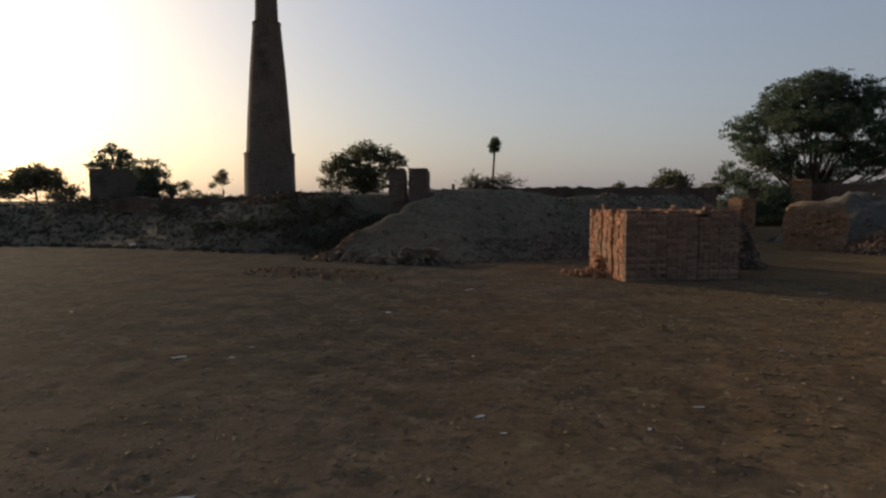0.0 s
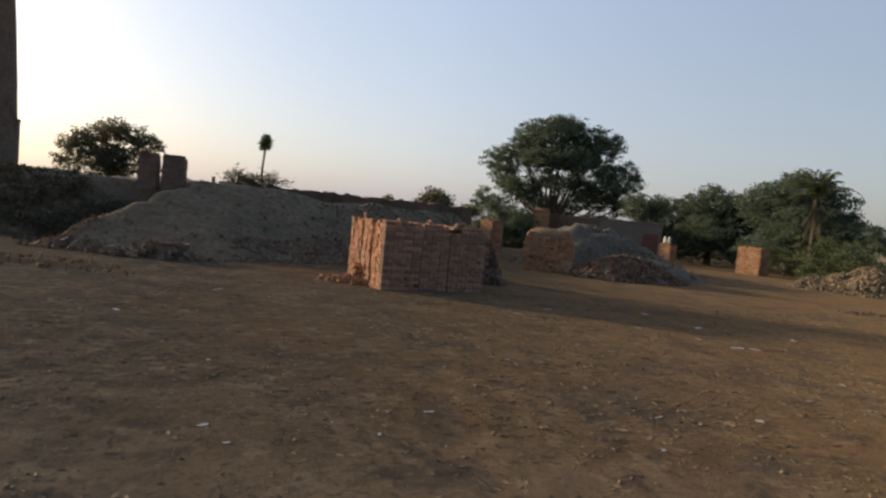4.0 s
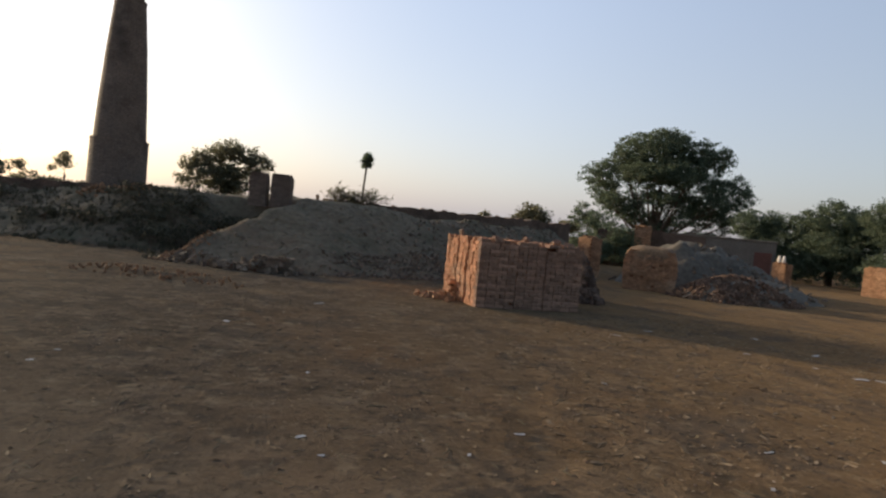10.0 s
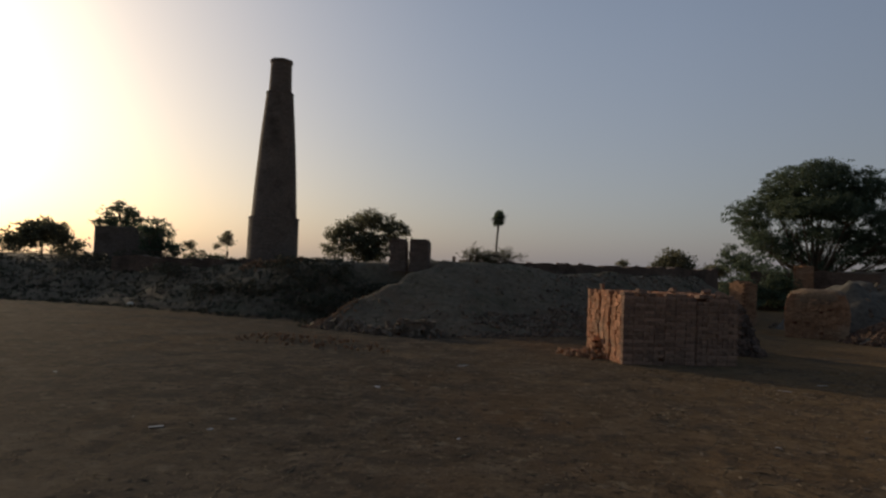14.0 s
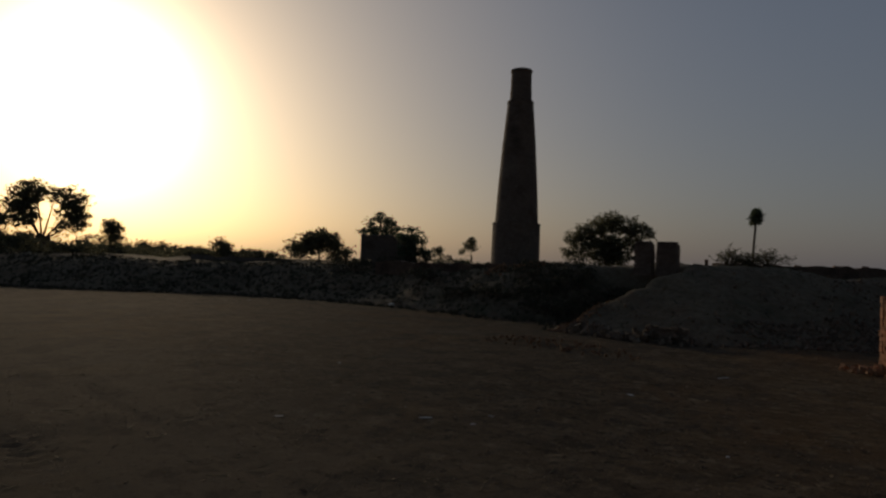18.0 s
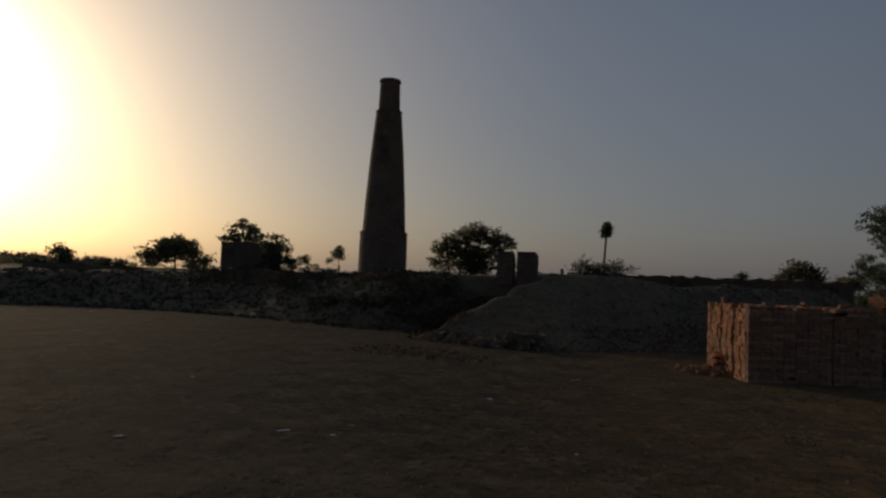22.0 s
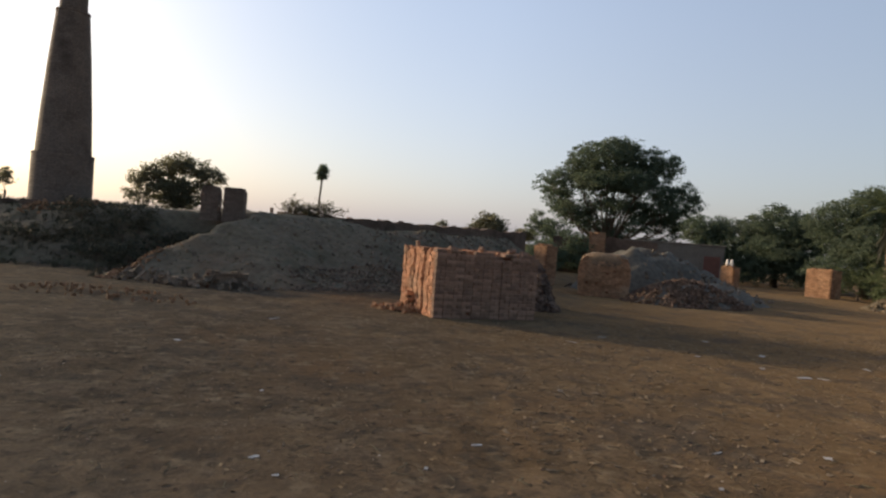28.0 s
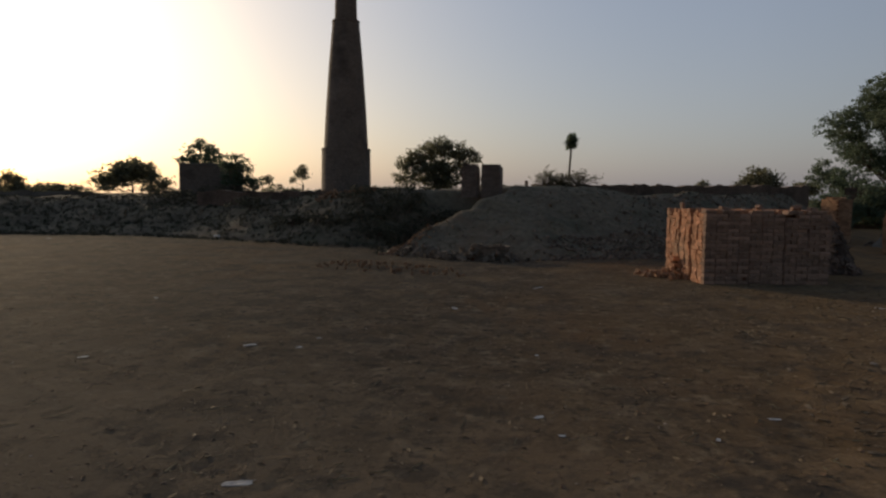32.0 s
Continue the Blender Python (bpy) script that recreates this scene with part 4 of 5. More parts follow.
HUT_TREE = [(-0.1, 4.75, 0, 0.28, 0.28), (0.3, 4.5, 0, 0.36, 0.16), (-0.45, 4.45, 0, 0.32, 0.2), (0.75, 4.3, 0, 0.3, 0.12), (-0.8, 4.1, 0, 0.36, 0.18), (0.1, 4.2, 0, 0.55, 0.26), (0.95, 3.95, 0.1, 0.34, 0.12), (-1.15, 3.7, 0, 0.3, 0.16), (0.3, 3.8, 0, 0.8, 0.26), (-0.5, 3.7, 0, 0.6, 0.3), (1.15, 3.55, 0, 0.3, 0.14), (0, 3.2, 0, 1.1, 0.4)]
build_tree("tree", *at(-31.4, 41), -31.4, 0.16, 2.0, HUT_TREE, 3600, 0.085, LEAF, "spiky tiered tree rising behind the brick hut", seed=12)
build_tree("tree", *at(-28.5, 33), -28.5, 0.14, 1.6, [(-0.17, 3.47, 0, 0.43, 0.17), (-0.6, 3.21, 0, 0.39, 0.15), (0.26, 3.26, 0, 0.39, 0.17), (-0.26, 3.0, 0, 0.64, 0.26), (0.43, 2.91, 0, 0.21, 0.13), (0.43, 2.36, 0, 0.53, 0.31), (0.73, 2.23, 0, 0.31, 0.26), (-0.26, 2.49, 0, 0.51, 0.43)], 3600, 0.065, LEAF, "small ragged two-tiered tree beside the brick hut", seed=14)
build_tree("tree", *at(-23.35, 60), -23.35, 0.1, 2.6, [(0.1, 3.95, 0, 0.55, 0.5), (0.1, 3.5, 0, 0.6, 0.4), (-0.75, 3.1, 0, 0.3, 0.32)], 1300, 0.09, LEAF_HAZED, "small round-headed tree past the chimney", seed=15)
build_tree("tree", *at(-26.2, 64), -26.2, 0.08, 1.8, [(0, 3.1, 0, 0.5, 0.42)], 500, 0.1, LEAF_HAZED, "tiny bushy tree between the hut and the chimney", seed=20)
build_tree("tree", *at(-36.6, 60), -36.6, 0.22, 1.6, [(0, 3.6, 0, 1.9, 0.95), (-1.6, 2.8, 0, 1.4, 0.8), (1.8, 2.5, 0, 1.2, 0.7)], 5000, 0.16, LEAF_HAZED, "broad low tree in the sunlit haze", seed=16)
build_tree("tree", *at(-44.8, 60), -44.8, 0.16, 1.4, [(0, 2.3, 0, 1.1, 0.9), (1.3, 1.8, 0, 1.2, 0.5)], 1500, 0.15, LEAF_HAZED, "small conical tree behind the low wall", seed=17)
build_tree("shade_tree", *at(-57.6, 80), -57.6, 0.36, 2.6, [(-0.87, 8.06, 0.0, 1.39, 1.13), (-2.26, 6.5, 0.0, 1.57, 1.22), (0.87, 7.72, 0.52, 1.13, 0.96), (2.61, 7.37, 0.0, 1.48, 1.39), (3.31, 4.93, 0.0, 1.22, 1.22), (-4.52, 3.89, 0.0, 1.3, 1.39), (-1.22, 4.93, 0.0, 1.04, 0.87), (1.74, 4.06, 0.0, 1.04, 0.87), (-1.74, 7.37, 0.35, 1.57, 1.57), (-2.09, 5.11, 0.0, 1.39, 1.22), (2.61, 5.8, 0.35, 1.65, 1.57), (-4.35, 2.5, 0.0, 1.39, 1.22), (-3.83, 5.11, 0.0, 1.22, 1.04), (-1.74, 2.67, 0.0, 1.57, 1.04)], 20000, 0.14, LEAF_HAZED, "open-crowned tree against the low sun", seed=18)
build_tree("tree", *at(-53.0, 90), -53.0, 0.13, 2.6, [(0, 4.3, 0, 1.3, 1.3), (-0.3, 5.3, 0, 0.8, 0.7), (0.5, 3.4, 0, 0.9, 0.7)], 2600, 0.15, LEAF_HAZED, "small leaning tree in the haze", seed=19)
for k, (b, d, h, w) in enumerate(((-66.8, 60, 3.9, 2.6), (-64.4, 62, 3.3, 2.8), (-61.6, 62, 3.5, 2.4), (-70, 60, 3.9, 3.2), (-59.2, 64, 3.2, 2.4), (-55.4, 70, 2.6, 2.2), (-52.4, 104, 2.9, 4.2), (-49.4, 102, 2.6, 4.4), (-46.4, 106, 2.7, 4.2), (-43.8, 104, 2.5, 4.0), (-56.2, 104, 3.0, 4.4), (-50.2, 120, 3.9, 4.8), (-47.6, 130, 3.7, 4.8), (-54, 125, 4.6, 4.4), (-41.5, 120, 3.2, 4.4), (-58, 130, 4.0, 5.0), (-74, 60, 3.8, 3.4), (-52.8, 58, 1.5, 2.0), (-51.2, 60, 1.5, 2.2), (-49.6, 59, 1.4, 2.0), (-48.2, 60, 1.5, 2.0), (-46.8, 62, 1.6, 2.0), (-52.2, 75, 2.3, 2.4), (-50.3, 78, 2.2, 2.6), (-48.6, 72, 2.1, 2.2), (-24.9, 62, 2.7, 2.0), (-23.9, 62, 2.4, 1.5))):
    build_tree("shrub_clump", *at(b, d), b, 0.08, 0.6, [(-w * 0.45, h * 0.55, 0, w * 0.5, h * 0.45), (w * 0.4, h * 0.5, 0, w * 0.55, h * 0.42), (0, h * 0.66, 0, w * 0.45, h * 0.34)], 2600, 0.13 if d < 80 else 0.24, LEAF_HAZED, "low scrubby thicket in the sunlit haze", "shrub", seed=40 + k)
for k, (x, y, h, w) in enumerate(((32.8, 33.2, 2.0, 1.8), (34.8, 33.0, 2.6, 2.2), (33.2, 30.8, 1.4, 1.5), (37.5, 33.0, 2.4, 2.4), (35.4, 29.5, 1.5, 1.8), (39.5, 29.5, 1.6, 2.2), (32.2, 30.2, 0.9, 1.0), (29.9, 28.2, 1.1, 0.9), (30.9, 28.6, 1.6, 1.4), (29.3, 26.9, 0.8, 0.7), (31.5, 27.0, 2.3, 1.8), (33.0, 27.6, 2.8, 2.0), (34.6, 30.8, 3.2, 2.2), (31.3, 29.4, 2.9, 1.6), (32.4, 29.0, 2.5, 1.6))):
    build_tree("shrub", x, y, 45, 0.05, 0.4, [(-w * 0.4, h * 0.55, 0, w * 0.5, h * 0.45), (w * 0.4, h * 0.45, 0, w * 0.5, h * 0.4), (0, h * 0.65, 0, w * 0.4, h * 0.35)], 2400, 0.06, LEAF_BUSH, "leafy green shrub at the yard's edge", "shrub", seed=60 + k)


for k, (b, d, h, w) in enumerate(((34.4, 62, 3.4, 2.6), (36.4, 64, 3.2, 3.0), (41.6, 58, 4.6, 3.2), (47.3, 56, 3.0, 2.6), (36.0, 74, 4.6, 3.6), (21.4, 52, 4.4, 1.5), (22.6, 50, 3.2, 1.8), (23.6, 47, 3.0, 1.8), (29.4, 66, 3.4, 2.6), (27.6, 68, 3.0, 2.4), (20.3, 46, 2.4, 1.5), (30.0, 75, 3.6, 3.0))):
    build_tree("thicket", *at(b, d), b, 0.1, 0.8, [(-w * 0.45, h * 0.5, 0, w * 0.5, h * 0.45), (w * 0.4, h * 0.45, 0, w * 0.55, h * 0.42), (0, h * 0.68, 0, w * 0.5, h * 0.3), (0, h * 0.25, -0.3, w * 0.8, h * 0.25)], 4200, 0.11, LEAF, "dense green thicket closing the yard's far side", "shrub", seed=120 + k)


def build_palm(x, y):
    rng = random.Random(8)
    t = thing("palm_tree", pose(x, y, 0), "single slim fan palm with a ragged crown", "palm", "trees")
    p = Pile()
    pts = [Vector((0.06 * math.sin(k * 0.8), 0, k * 0.69)) for k in range(11)]
    for a, b in zip(pts, pts[1:]):
        p.tube(a, b, 0.1, 0.095, 8)
    p.made("trunk", BARK, t)
    top = pts[-1]
    for k in range(72):
        az, el = k * 137.5, rng.uniform(-62, 82)
        way = Vector((math.cos(radians(az)) * math.cos(radians(el)), math.sin(radians(az)) * math.cos(radians(el)), math.sin(radians(el))))
        f = Pile()
        base = top + Vector((0, 0, rng.uniform(-0.05, 0.3)))
        c = base + way * rng.uniform(0.2, 0.42)
        blade = rng.uniform(0.4, 0.62)
        f.tube(base, c, 0.02, 0.012, 4)
        side = way.cross(Vector((0, 0, 1))).normalized()
        for j in range(-5, 6):
            a = radians(j * 17)
            tip = c + (way * math.cos(a) + side * math.sin(a)) * blade + Vector((0, 0, -0.025 * abs(j)))
            n = len(f.v)
            e = (way * math.sin(a) - side * math.cos(a)) * 0.05
            f.v += [c, c.lerp(tip, 0.55) + e, tip, c.lerp(tip, 0.55) - e]
            f.f.append((n, n + 1, n + 2, n + 3))
        f.made("frond", LEAF, t)
    return t


def build_date_palm(x, y, tall, reach, seed):
    """Arching feather fronds on a rough stem."""
    rng = random.Random(seed)
    t = thing("date_palm", pose(x, y, 0), "ragged feather palm rising among the green trees", "palm", "trees")
    p = Pile()
    for k in range(12):
        p.tube(Vector((0, 0, k * tall / 12)), Vector((0, 0, (k + 1) * tall / 12)), 0.11, 0.09, 9)
    p.made("trunk", BARK, t)
    for k in range(30):
        az, el = radians(k * 137.5), radians(rng.uniform(5, 80))
        flat = Vector((math.cos(az), math.sin(az), 0))
        side = Vector((-math.sin(az), math.cos(az), 0))
        ln = reach * rng.uniform(0.75, 1.1)
        f, last = Pile(), Vector((0, 0, tall))
        for j in range(1, 13):
            u = j / 12
            here = Vector((0, 0, tall)) + flat * (ln * u * math.cos(el)) + Vector((0, 0, ln * (u * math.sin(el) - 0.55 * u * u)))
            f.tube(last, here, 0.022, 0.018, 3)
            for sg in (-1, 1):
                for h in (0.25, 0.75):
                    q = last.lerp(here, h)
                    tip = q + (side * sg * 0.8 + flat * 0.5 + Vector((0, 0, -0.35))) * (0.5 * (1.15 - u * 0.8))
                    n = len(f.v)
                    e = flat * 0.05
                    f.v += [q - e, q + e, tip]
                    f.f.append((n, n + 1, n + 2))
            last = here
        f.made("frond", LEAF_BUSH, t)
    for k in range(26):
        az, z0 = radians(k * 137.5 + 40), tall - rng.uniform(0.0, 1.6)
        f = Pile()
        flat = Vector((math.cos(az), math.sin(az), 0))
        a = Vector((0, 0, z0)) + flat * 0.1
        b = a + flat * rng.uniform(0.3, 0.6) + Vector((0, 0, -rng.uniform(0.9, 1.6)))
        f.tube(a, b, 0.02, 0.01, 3)
        for h in range(1, 12):
            q = a.lerp(b, h / 12)
            for sg in (-1, 1):
                n = len(f.v)
                tip = q + Vector((-flat.y, flat.x, 0)) * sg * 0.22 + Vector((0, 0, -0.25))
                f.v += [q, q + flat * 0.06, tip]
                f.f.append((n, n + 1, n + 2))
        f.made("dead_frond", LEAF_DUSTY, t, "hanging dry grey frond")
    return t


build_palm(0.75, 64)
build_date_palm(*at(45.9, 44.0), 5.3, 3.0, 3)

# ---- far right: white building, rubble banks ----
def build_house():
    t = thing("white_house", pose(*at(52.3, 190), 0, 0, 0, -52), "small half-ruined whitewashed house in the distance", "house")
    bm = bmesh.new()
    box(bm, (5.4, 6, 4.2), pose(0, 0, 2.1), 0.03)
    part("wall", bm, WHITE, t)
    bm = bmesh.new()
    box(bm, (1.6, 6.1, 0.9), pose(-1.95, 0, 4.64), 0.03)
    part("parapet", bm, WHITE, t)
    bm = bmesh.new()
    box(bm, (1.2, 0.16, 1.6), pose(1.2, -3.0, 2.1), 0.02)
    w = part("window", bm, CORE, t)
    bm = bmesh.new()
    box(bm, (1.5, 0.3, 0.12), pose(1.2, -3.05, 1.25), 0.02)
    part("sill", bm, WHITE, w)
    return t


build_house()
wall_run("field_wall", at(48.8, 150), at(51.6, 146), 0.0, (2.7, 2.9, 2.8, 3.0), 0.4, GREY_MUD, "low grey mud field wall in the distance", "wall", seed=12)
wall_run("field_wall", at(-47.2, 44), at(-39.0, 44), 0.0, (1.82, 1.78, 1.8, 1.74, 1.76), 0.4, GREY_MUD, "low dark mud wall beyond the kiln bank", "wall", seed=13)
BANK = [(27.0, 25.2, 1.2, 0.6), (27.6, 24.4, 1.4, 0.85), (28.0, 23.0, 1.6, 1.1), (28.5, 20.6, 1.7, 0.95), (29.6, 24.6, 1.8, 1.3), (30.2, 21.5, 1.9, 1.2), (29.5, 18.6, 1.6, 0.7)]
hump("rubble_bank_core", [(x, y, r, h * 0.75) for x, y, r, h in BANK], MOUND, "earth under the brick rubble bank", "earth heap", 5)
heap("rubble_bank", BANK, 6500, 0.14, TAN_RUBBLE, "long bank of broken tan bricks at the yard's edge", "brick rubble", 24)
heap("stone_row", [(18.1, 15.3, 0.4, 0.03), (18.8, 15.2, 0.45, 0.04), (19.4, 14.9, 0.45, 0.05), (19.7, 14.4, 0.45, 0.05), (20.1, 13.8, 0.5, 0.05)], 170, 0.07, BROKEN, "row of broken bricks lying on the dirt", "brick rubble", 25)

# ---- rubble and scrub on the kiln mound ----
def slope_rubble(name, count, x0, x1, up0, up1, size, mat, label, seed, dense=None):
    rng = random.Random(seed)
    p = Pile()
    while count > 0:
        x, k = rng.uniform(x0, x1), rng.uniform(up0, up1)
        if dense and rng.random() > dense(x, k):
            continue
        count -= 1
        y = float(np.interp(x, FOOT_X, FOOT_Y)) + k
        s = size * rng.choice((0.35, 0.5, 0.5, 0.7, 1.0, 1.3))
        p.block(turned(rng, (x, y, support(x, y) + 0.01)), s, s * rng.uniform(0.45, 0.8), s * rng.uniform(0.3, 0.6), 0.25, rng)
    return tagged(p.made(name, mat), label, "brick rubble", kind="stuff")


slope_rubble("slope_rubble", 4200, -1.5, 10.5, -0.2, 5.0, 0.115, RUBBLE, "broken bricks strewn over the mound's slope", 71, lambda x, k: min(1, max(0.05, (x + 0.6) / 4)) * (1.0 if k < 1.7 else 0.16 if x > 2.5 else 0.03))
slope_rubble("slope_rubble", 60, -4.4, 2, -0.3, 5.0, 0.1, RUBBLE, "sparse broken bricks on the bare mound", 72)
slope_rubble("bank_rubble", 130, -26, -5, -0.3, 5.0, 0.13, RUBBLE, "sparse broken bricks on the weedy bank", 73)


def red_spoil(count, seed):
    """Brick-red soil and chips down the mound's broken flank."""
    rng = random.Random(seed)
    p = Pile()
    for k in range(count):
        y = rng.uniform(18.1, 22.2)
        x = -4.75 + (y - 18.2) * 0.33 + abs(rng.gauss(0, 0.32))
        s = rng.choice((0.03, 0.04, 0.05, 0.07, 0.1))
        p.block(turned(rng, (x, y, support(x, y) + 0.005)), s, s * rng.uniform(0.5, 0.9), s * rng.uniform(0.4, 0.7), 0.25, rng)
    return tagged(p.made("red_spoil", RED_SPOIL), "brick-red soil and chips spilling down the mound's flank", "brick rubble", kind="stuff")


red_spoil(1500, 76)
heap("chimney_rubble", [(-7.3, 24.6, 0.6, 0.15), (-8.6, 24.8, 0.7, 0.12)], 130, 0.14, RED_SPOIL, "broken red bricks at the chimney's foot", "brick rubble", 77)
heap("foot_bricks", [(-3.7, 18.3, 0.6, 0.1), (-2.7, 17.8, 0.6, 0.14), (-1.75, 17.5, 0.5, 0.36), (-1.15, 17.45, 0.45, 0.24)], 120, 0.19, RUBBLE, "tumbled row of bricks at the mound's foot", "brick rubble", 74)
STRIP = [(-4.5, 15.3, 0.9, 0.07), (-3.5, 14.95, 0.9, 0.11), (-2.7, 14.6, 0.8, 0.09), (-2.1, 13.9, 0.5, 0.04)]
hump("spoil_strip", STRIP, DIRT, "low strip of dug earth across the yard", "earth heap", 7)
heap("spoil_bricks", STRIP, 130, 0.07, RED_SPOIL, "brick bits on the low earth strip", "brick rubble", 75)


def scrub(name, count, x0, x1, up0, up1, height, mat, label, seed, dense=None):
    """Tufts of dry weeds."""
    rng = random.Random(seed)
    v, f = [], []
    for k in range(count):
        x, u = rng.uniform(x0, x1), rng.uniform(up0, up1)
        if dense and rng.random() > dense(x, u):
            continue
        y = float(np.interp(x, FOOT_X, FOOT_Y)) + u
        z = support(x, y) - 0.02
        h = height * rng.uniform(0.4, 1.3)
        for b in range(9):
            a, lean = rng.uniform(0, 6.28), rng.uniform(0.1, 0.7)
            bx, by = x + rng.gauss(0, h * 0.35), y + rng.gauss(0, h * 0.35)
            w = h * 0.09
            tx, ty = bx + math.cos(a) * h * lean, by + math.sin(a) * h * lean
            n = len(v)
            v += [(bx - w * math.sin(a), by + w * math.cos(a), z), (bx + w * math.sin(a), by - w * math.cos(a), z), ((bx + tx) / 2 + w * math.sin(a), (by + ty) / 2 - w * math.cos(a), z + h * 0.6), (tx, ty, z + h)]
            f.append((n, n + 1, n + 2, n + 3))
    return tagged(raw(name, v, f, mat), label, "weeds", kind="stuff")


scrub("bank_weeds", 10000, -60, -4.8, -0.5, 7, 0.13, LEAF_DUSTY, "dry dusty weeds covering the kiln bank", 81)
scrub("slope_weeds", 3000, -4, 11, 0.5, 6.5, 0.055, WEED, "sparse dry weeds on the mound", 82)
for k, (x, y, h, w) in enumerate(((-5.4, 22.6, 1.1, 1.3), (-4.3, 22.2, 1.05, 1.1), (-3.4, 22.9, 0.8, 0.9), (-6.9, 23.4, 0.8, 1.2), (-9.6, 23.0, 0.6, 1.1), (-12.4, 25.0, 0.7, 1.3), (-17.5, 27.5, 0.7, 1.5), (-15.8, 28.6, 0.5, 1.2), (-14.6, 29.0, 0.5, 1.2), (-18.8, 29.2, 0.5, 1.3), (-21, 30, 0.9, 1.8), (-26, 33, 1.0, 2.2), (-31, 35, 1.0, 2.4), (-4.9, 21.7, 0.9, 0.9), (-5.9, 21.8, 0.8, 1.1), (-4.0, 22.5, 1.1, 0.8), (-5.0, 22.9, 1.2, 1.1), (-6.4, 22.6, 0.9, 1.2), (-7.9, 22.4, 0.6, 1.1))):
    build_tree("shrub", x, y, 0, 0.03, 0.2, [(-w * 0.4, h * 0.5, 0, w * 0.5, h * 0.45), (w * 0.4, h * 0.45, 0, w * 0.5, h * 0.42), (0, h * 0.6, 0, w * 0.4, h * 0.36)], 900, 0.05, LEAF_DUSTY, "dusty low shrub on the kiln bank", "shrub", seed=90 + k, base=support(x, y))


def field_grass(count, seed):
    """Low green growth on the field past the rubble bank."""
    rng = random.Random(seed)
    v, f = [], []
    for k in range(count):
        b, d = rng.uniform(47.5, 60), 42 * 4.2 ** rng.random()
        x, y = at(b, d)
        h, a = rng.uniform(0.15, 0.4) * max(1, d / 70), rng.uniform(0, 6.28)
        for o in range(4):
            q = a + o * 1.6
            bx, by = x + math.cos(q) * 0.2, y + math.sin(q) * 0.2
            m = len(v)
            v += [(bx - 0.05 * math.sin(q), by + 0.05 * math.cos(q), -0.02), (bx + 0.05 * math.sin(q), by - 0.05 * math.cos(q), -0.02), (bx + math.cos(q) * h * 0.5, by + math.sin(q) * h * 0.5, h)]
            f.append((m, m + 1, m + 2))
    return tagged(raw("field_grass", v, f, LEAF_BUSH), "low green field growth past the rubble bank", "grass", kind="stuff")


field_grass(9000, 83)


def build_thorn(x, y, w, h, seed):
    """A sparse thorn bush: bare twigs with few leaves."""
    rng = random.Random(seed)
    t = thing("thorn_bush", pose(x, y, support(x, y)), "sparse thorny bush with bare twigs on the mound's crest", "shrub")
    p, c = Pile(), Pile()
    for k in range(34):
        a, lean = rng.uniform(0, 6.28), rng.uniform(0.15, 1.0)
        tip = Vector((math.cos(a) * w * lean, math.sin(a) * w * 0.6 * lean, h * rng.uniform(0.5, 1.1) * (1.15 - 0.5 * lean)))
        mid = tip * 0.5 + Vector((0, 0, h * 0.15))
        p.tube(Vector((0, 0, 0)), mid, 0.02, 0.013, 4)
        p.tube(mid, tip, 0.013, 0.005, 4)
        for j in range(4):
            q = mid.lerp(tip, rng.uniform(0.1, 1))
            e = q + Vector((rng.uniform(-1, 1), rng.uniform(-1, 1), rng.uniform(-0.2, 0.9))) * 0.22
            p.tube(q, e, 0.007, 0.003, 3)
            for i in range(5):
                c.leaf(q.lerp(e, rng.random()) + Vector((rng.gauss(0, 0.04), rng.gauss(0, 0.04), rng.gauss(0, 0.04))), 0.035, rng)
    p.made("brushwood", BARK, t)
    c.made("foliage", LEAF_HAZED, t)


build_thorn(-0.2, 24.3, 0.75, 0.75, 1)
build_thorn(1.05, 24.6, 0.85, 0.6, 2)
build_thorn(0.4, 24.6, 0.7, 0.45, 3)

# loose bricks and stubs along the kiln's crest
rng = random.Random(6)
for k, (x, y, z, tall) in enumerate(((-6.9, 25.45, 1.88, 1), (-5.9, 25.25, 1.88, 0), (-5.2, 25.1, 1.88, 0), (-1.2, 23.9, 2.1, 0), (-0.9, 24.0, 2.12, 1), (3.3, 27.4, 2.24, 0), (4.3, 28.2, 2.27, 0), (2.0, 26.3, 2.2, 0), (7.2, 30.6, 2.32, 0))):
    ob = tagged(new("loose_brick", STRETCH[k % 4]), "loose brick standing on the kiln's crest", "brick", "loose bricks on the crest")
    ob.matrix_world = pose(x, y, z + (0.09 if tall else 0.02), 0, 85 if tall else 5, rng.uniform(-40, 40))


# ---- litter and chips on the yard ----
def chips(name, count, x0, x1, y0, y1, size, mat, label, seed, dense=None):
    rng = random.Random(seed)
    p = Pile()
    for k in range(count):
        x, y = rng.uniform(x0, x1), rng.uniform(y0, y1)
        if dense and rng.random() > dense(x, y):
            continue
        s = size * rng.choice((0.3, 0.35, 0.4, 0.5, 0.5, 0.7, 0.7, 1.0, 1.35))
        p.block(turned(rng, (x, y, ground_z(x, y) + s * 0.05), 18), s, s * rng.uniform(0.4, 0.9), s * rng.uniform(0.15, 0.35), 0.3, rng)
    return tagged(p.made(name, mat), label, "gravel", kind="stuff")


chips("brick_chips", 34000, -14, 24, 2.2, 20, 0.022, CHIP, "brown brick chips trodden into the dirt", 101, lambda x, y: (0.4 if x < 3 else 1.0) * 0.35 + 0.65 * (noise.noise(Vector((x * 0.4, y * 0.4, 2))) > 0))
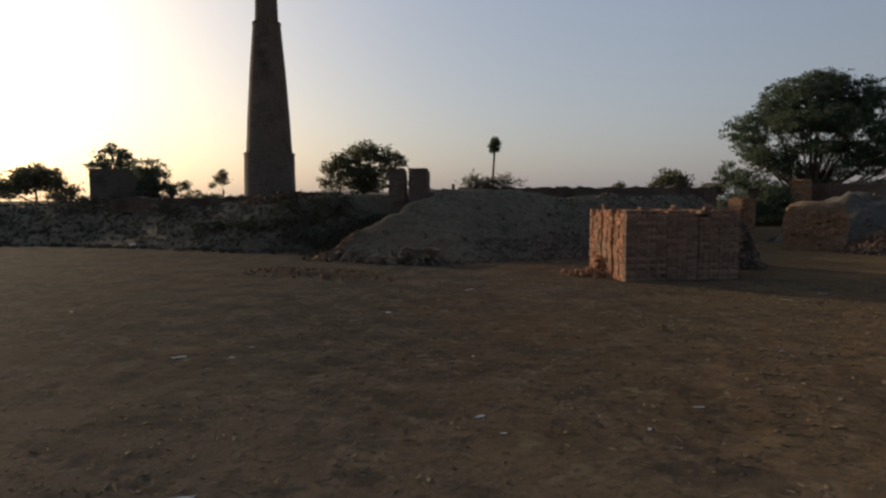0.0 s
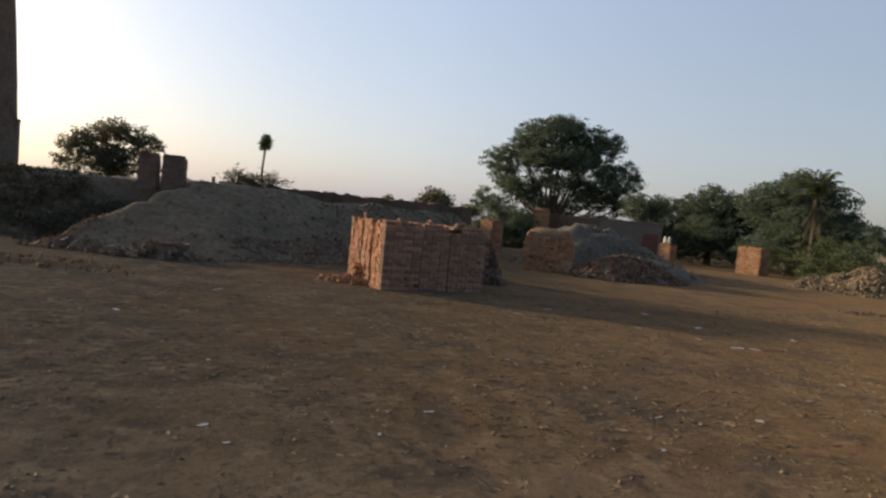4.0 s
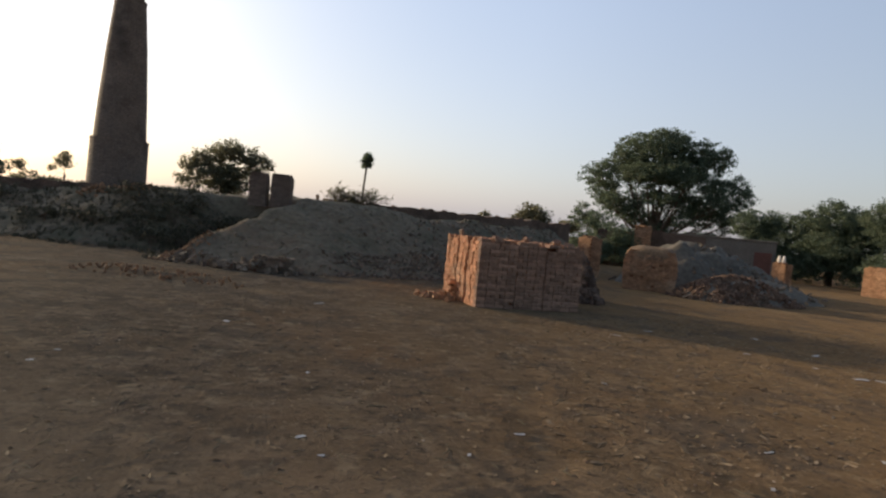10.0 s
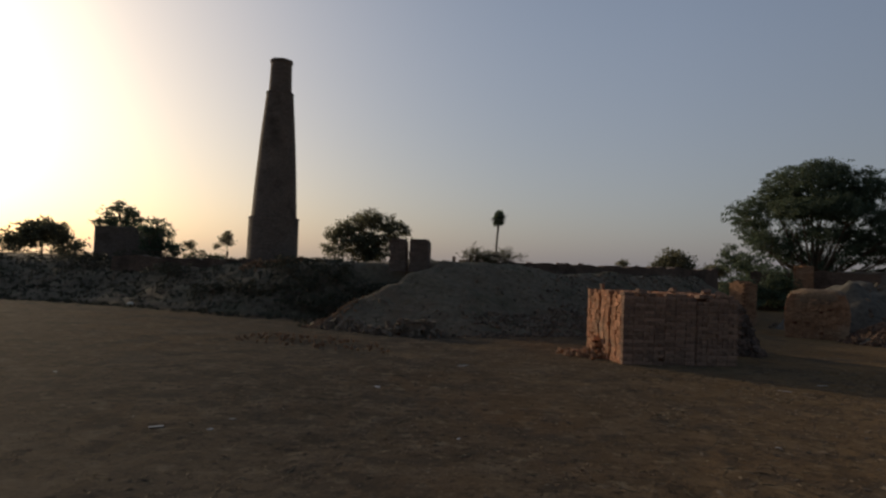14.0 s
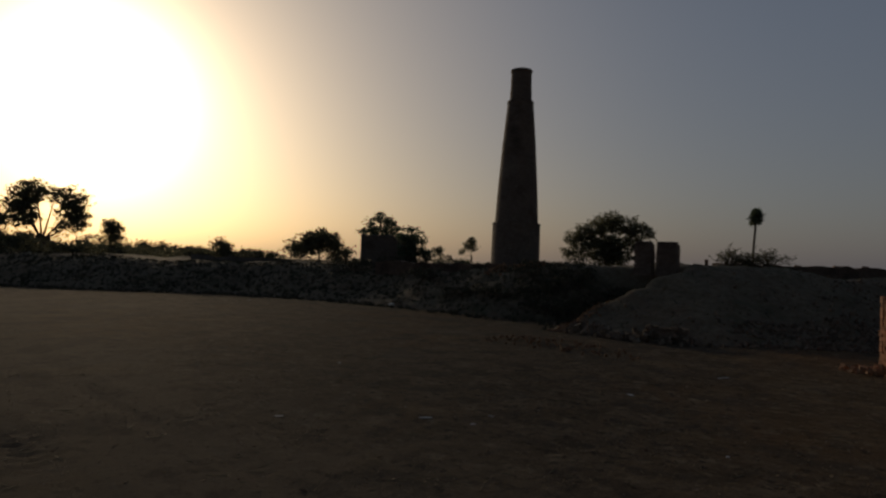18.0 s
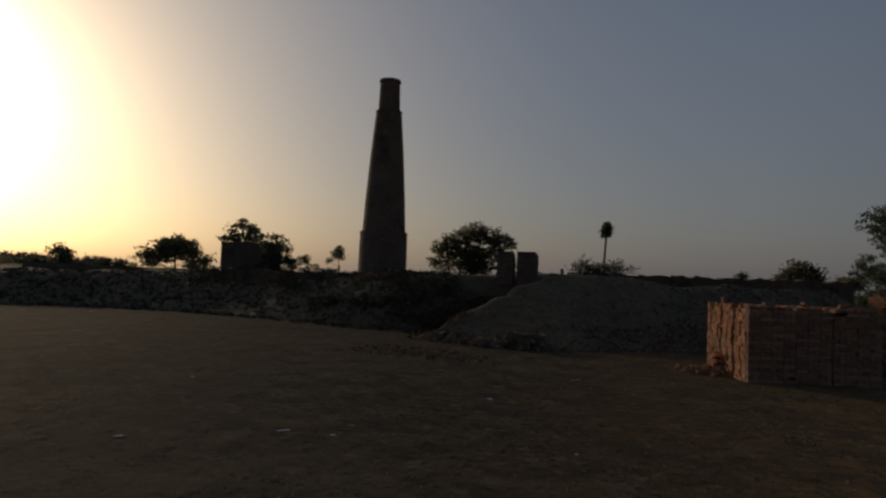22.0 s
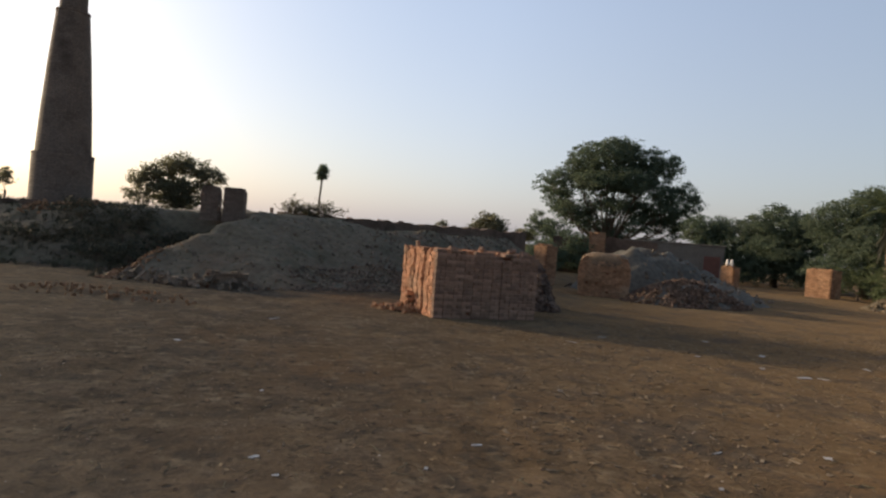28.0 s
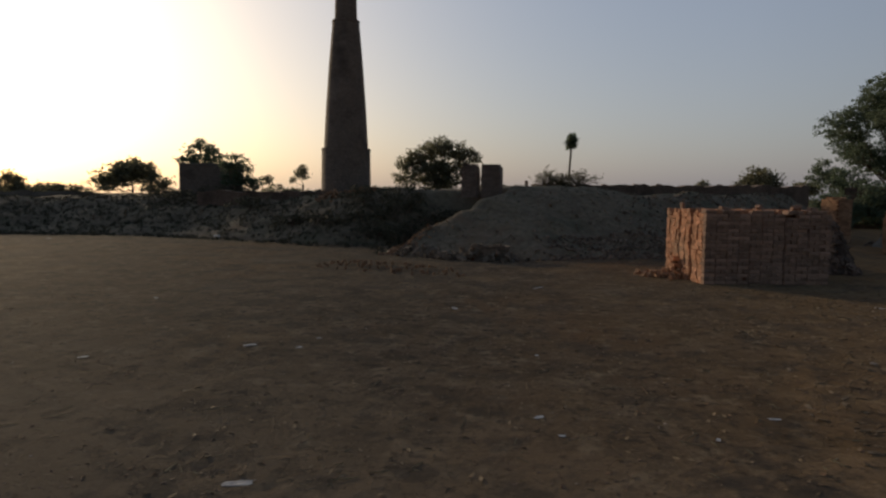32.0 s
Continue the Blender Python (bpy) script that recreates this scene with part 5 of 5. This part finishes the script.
chips("pale_chips", 5200, -12, 22, 2.2, 19, 0.014, STONE, "small pale stones and chips on the dirt", 102, lambda x, y: 0.45 if x < 3 else 1.0)
chips("ash_clods", 12000, -8, 10, 2.0, 10, 0.015, CLINKER, "dark clods of ash in the dirt", 103, lambda x, y: noise.noise(Vector((x * 0.7, y * 0.7, 9))) > 0.05)


def straw(count, seed):
    rng = random.Random(seed)
    p = Pile()
    for k in range(count):
        x, y = rng.uniform(-9, 18), rng.uniform(2.4, 16)
        l = rng.choice((0.05, 0.08, 0.12, 0.2))
        p.block(pose(x, y, ground_z(x, y) + 0.006, 0, rng.uniform(-4, 4), rng.uniform(0, 180)), l * 0.8, 0.0045, 0.004, 0.2, rng)
    return tagged(p.made("straw", WEED), "bits of dry straw and twigs on the dirt", "straw", kind="stuff")


straw(1800, 110)


def leaf_litter(count, seed):
    """Small curled dry leaves and husks that lie flat on the dirt."""
    rng = random.Random(seed)
    v, f = [], []
    while count > 0:
        x, y = rng.uniform(-3, 20), rng.uniform(2.6, 15)
        thick = noise.noise(Vector((x * 0.5, y * 0.5, 21))) * 0.6 + 0.35 + 0.03 * x
        if rng.random() > thick:
            continue
        count -= 1
        l, w, a = rng.uniform(0.014, 0.042), rng.uniform(0.006, 0.014), rng.uniform(0, 6.28)
        z, k = ground_z(x, y) + 0.002, len(v)
        c, s = math.cos(a), math.sin(a)
        for u, o, up in ((-l, 0, 0.004), (0, -w, 0.012 * rng.random()), (l, 0, 0.012 * rng.random()), (0, w, 0.0), (0, 0, 0.003)):
            v.append((x + u * c - o * s, y + u * s + o * c, z + up))
        f += [(k, k + 1, k + 4), (k + 1, k + 2, k + 4), (k + 2, k + 3, k + 4), (k + 3, k, k + 4)]
    return tagged(raw("leaf_litter", v, f, DRY_LEAF), "small curled dry leaves scattered on the dirt", "leaf litter", kind="stuff")


leaf_litter(13000, 111)


def loading_debris(count, seed):
    """Splinters, husks and flakes of brick trodden over the loading side of the yard."""
    rng = random.Random(seed)
    p = Pile()
    while count > 0:
        x, y = rng.uniform(2.5, 19), rng.uniform(4.0, 14.5)
        if rng.random() > 0.25 + 1.3 * noise.noise(Vector((x * 0.45, y * 0.6, 31))) + 0.03 * x:
            continue
        count -= 1
        l = rng.choice((0.015, 0.02, 0.025, 0.03, 0.04, 0.055, 0.09))
        p.block(pose(x, y, ground_z(x, y) + 0.006, rng.uniform(-12, 12), rng.uniform(-10, 10), rng.uniform(0, 180)), l, l * rng.uniform(0.15, 0.45), 0.006, 0.3, rng)
    return tagged(p.made("yard_debris", DEBRIS), "pale splinters, husks and brick flakes trodden into the dirt", "debris", kind="stuff")


loading_debris(5200, 112)


def scrap(x, y, w, l, seed, label):
    """A crumpled scrap of plastic or paper."""
    rng = random.Random(seed)
    n, verts, faces = 6, [], []
    for j in range(n):
        for i in range(n):
            u, v = i / (n - 1) - 0.5, j / (n - 1) - 0.5
            edge = 1 + rng.uniform(-0.16, 0.16)
            verts.append((u * w * edge, v * l * edge, 0.008 + 0.08 * min(w, l) * abs(rng.gauss(0, 0.5)) * (1 - abs(u))))
    for j in range(n - 1):
        for i in range(n - 1):
            faces.append((j * n + i, j * n + i + 1, (j + 1) * n + i + 1, (j + 1) * n + i))
    ob = tagged(raw("litter_scrap", verts, faces, PAPER), label, "litter", "scraps of litter")
    ob.matrix_world = pose(x, y, ground_z(x, y), 0, 0, rng.uniform(0, 180))
    sol = ob.modifiers.new("thick", "SOLIDIFY")
    sol.thickness = 0.004


SCRAPS = ((-1.07, 9.86, 0.16, 0.1), (0.31, 7.19, 0.06, 0.05), (0.09, 12.5, 0.34, 0.06), (8.5, 9.05, 0.3, 0.14), (8.23, 9.7, 0.1, 0.1), (-2.92, 6.87, 0.17, 0.09), (-2.34, 6.92, 0.08, 0.06), (-2.3, 7.4, 0.08, 0.06), (0.42, 5.15, 0.1, 0.06), (-1.3, 3.63, 0.22, 0.1),
          (9.0, 12.5, 0.2, 0.1), (9.23, 11.0, 0.26, 0.13), (0.6, 4.79, 0.06, 0.04), (2.24, 5.54, 0.11, 0.05), (3.82, 7.63, 0.07, 0.05), (3.96, 4.61, 0.08, 0.05), (-18.2, 20.7, 0.25, 0.15), (-6.0, 9.57, 0.14, 0.08), (-4.36, 6.0, 0.12, 0.06), (1.7, 4.97, 0.06, 0.04), (7.6, 10.6, 0.14, 0.07), (10.6, 10.0, 0.22, 0.1), (5.6, 11.6, 0.25, 0.05), (6.6, 12.4, 0.2, 0.06), (11.5, 8.4, 0.16, 0.1), (8.9, 6.2, 0.3, 0.1), (9.15, 6.1, 0.14, 0.07), (8.8, 9.0, 0.2, 0.08), (5.57, 5.34, 0.1, 0.1), (4.5, 5.45, 0.14, 0.03), (8.3, 6.9, 0.22, 0.03))
for k, (x, y, w, l) in enumerate(SCRAPS):
    scrap(x, y, w * 0.8, l * 0.65, 200 + k, "crumpled pale plastic scrap lying on the dirt" if w > 0.12 else "tiny pale scrap of litter on the dirt")

# a white sack at the bank's foot, two white pots on the gate post
bm = bmesh.new()
bmesh.ops.create_icosphere(bm, subdivisions=3, radius=0.1)
for v in bm.verts:
    v.co = Vector((v.co.x * 1.3, v.co.y, v.co.z * 0.8)) + 0.03 * noise.noise_vector(v.co * 9)
sack = tagged(part("white_sack", bm, WHITE, smooth=True), "small crumpled white sack at the foot of the bank", "sack")
sack.matrix_world = pose(-12.6, 22.75, support(-12.6, 22.75) + 0.07)
for dx in (-0.28, 0.05):
    pot = tagged(part("white_pot", lathe([(0.0, 0.0), (0.09, 0.0), (0.11, 0.12), (0.09, 0.3), (0.06, 0.34), (0.075, 0.42), (0.0, 0.42)], 16), WHITE, smooth=True), "white plastic pot standing on the gate post", "pot", "pots on the gate post")
    pot.matrix_world = pose(27.1 + dx * 0.6, 37.4 - dx * 0.5, 1.44)
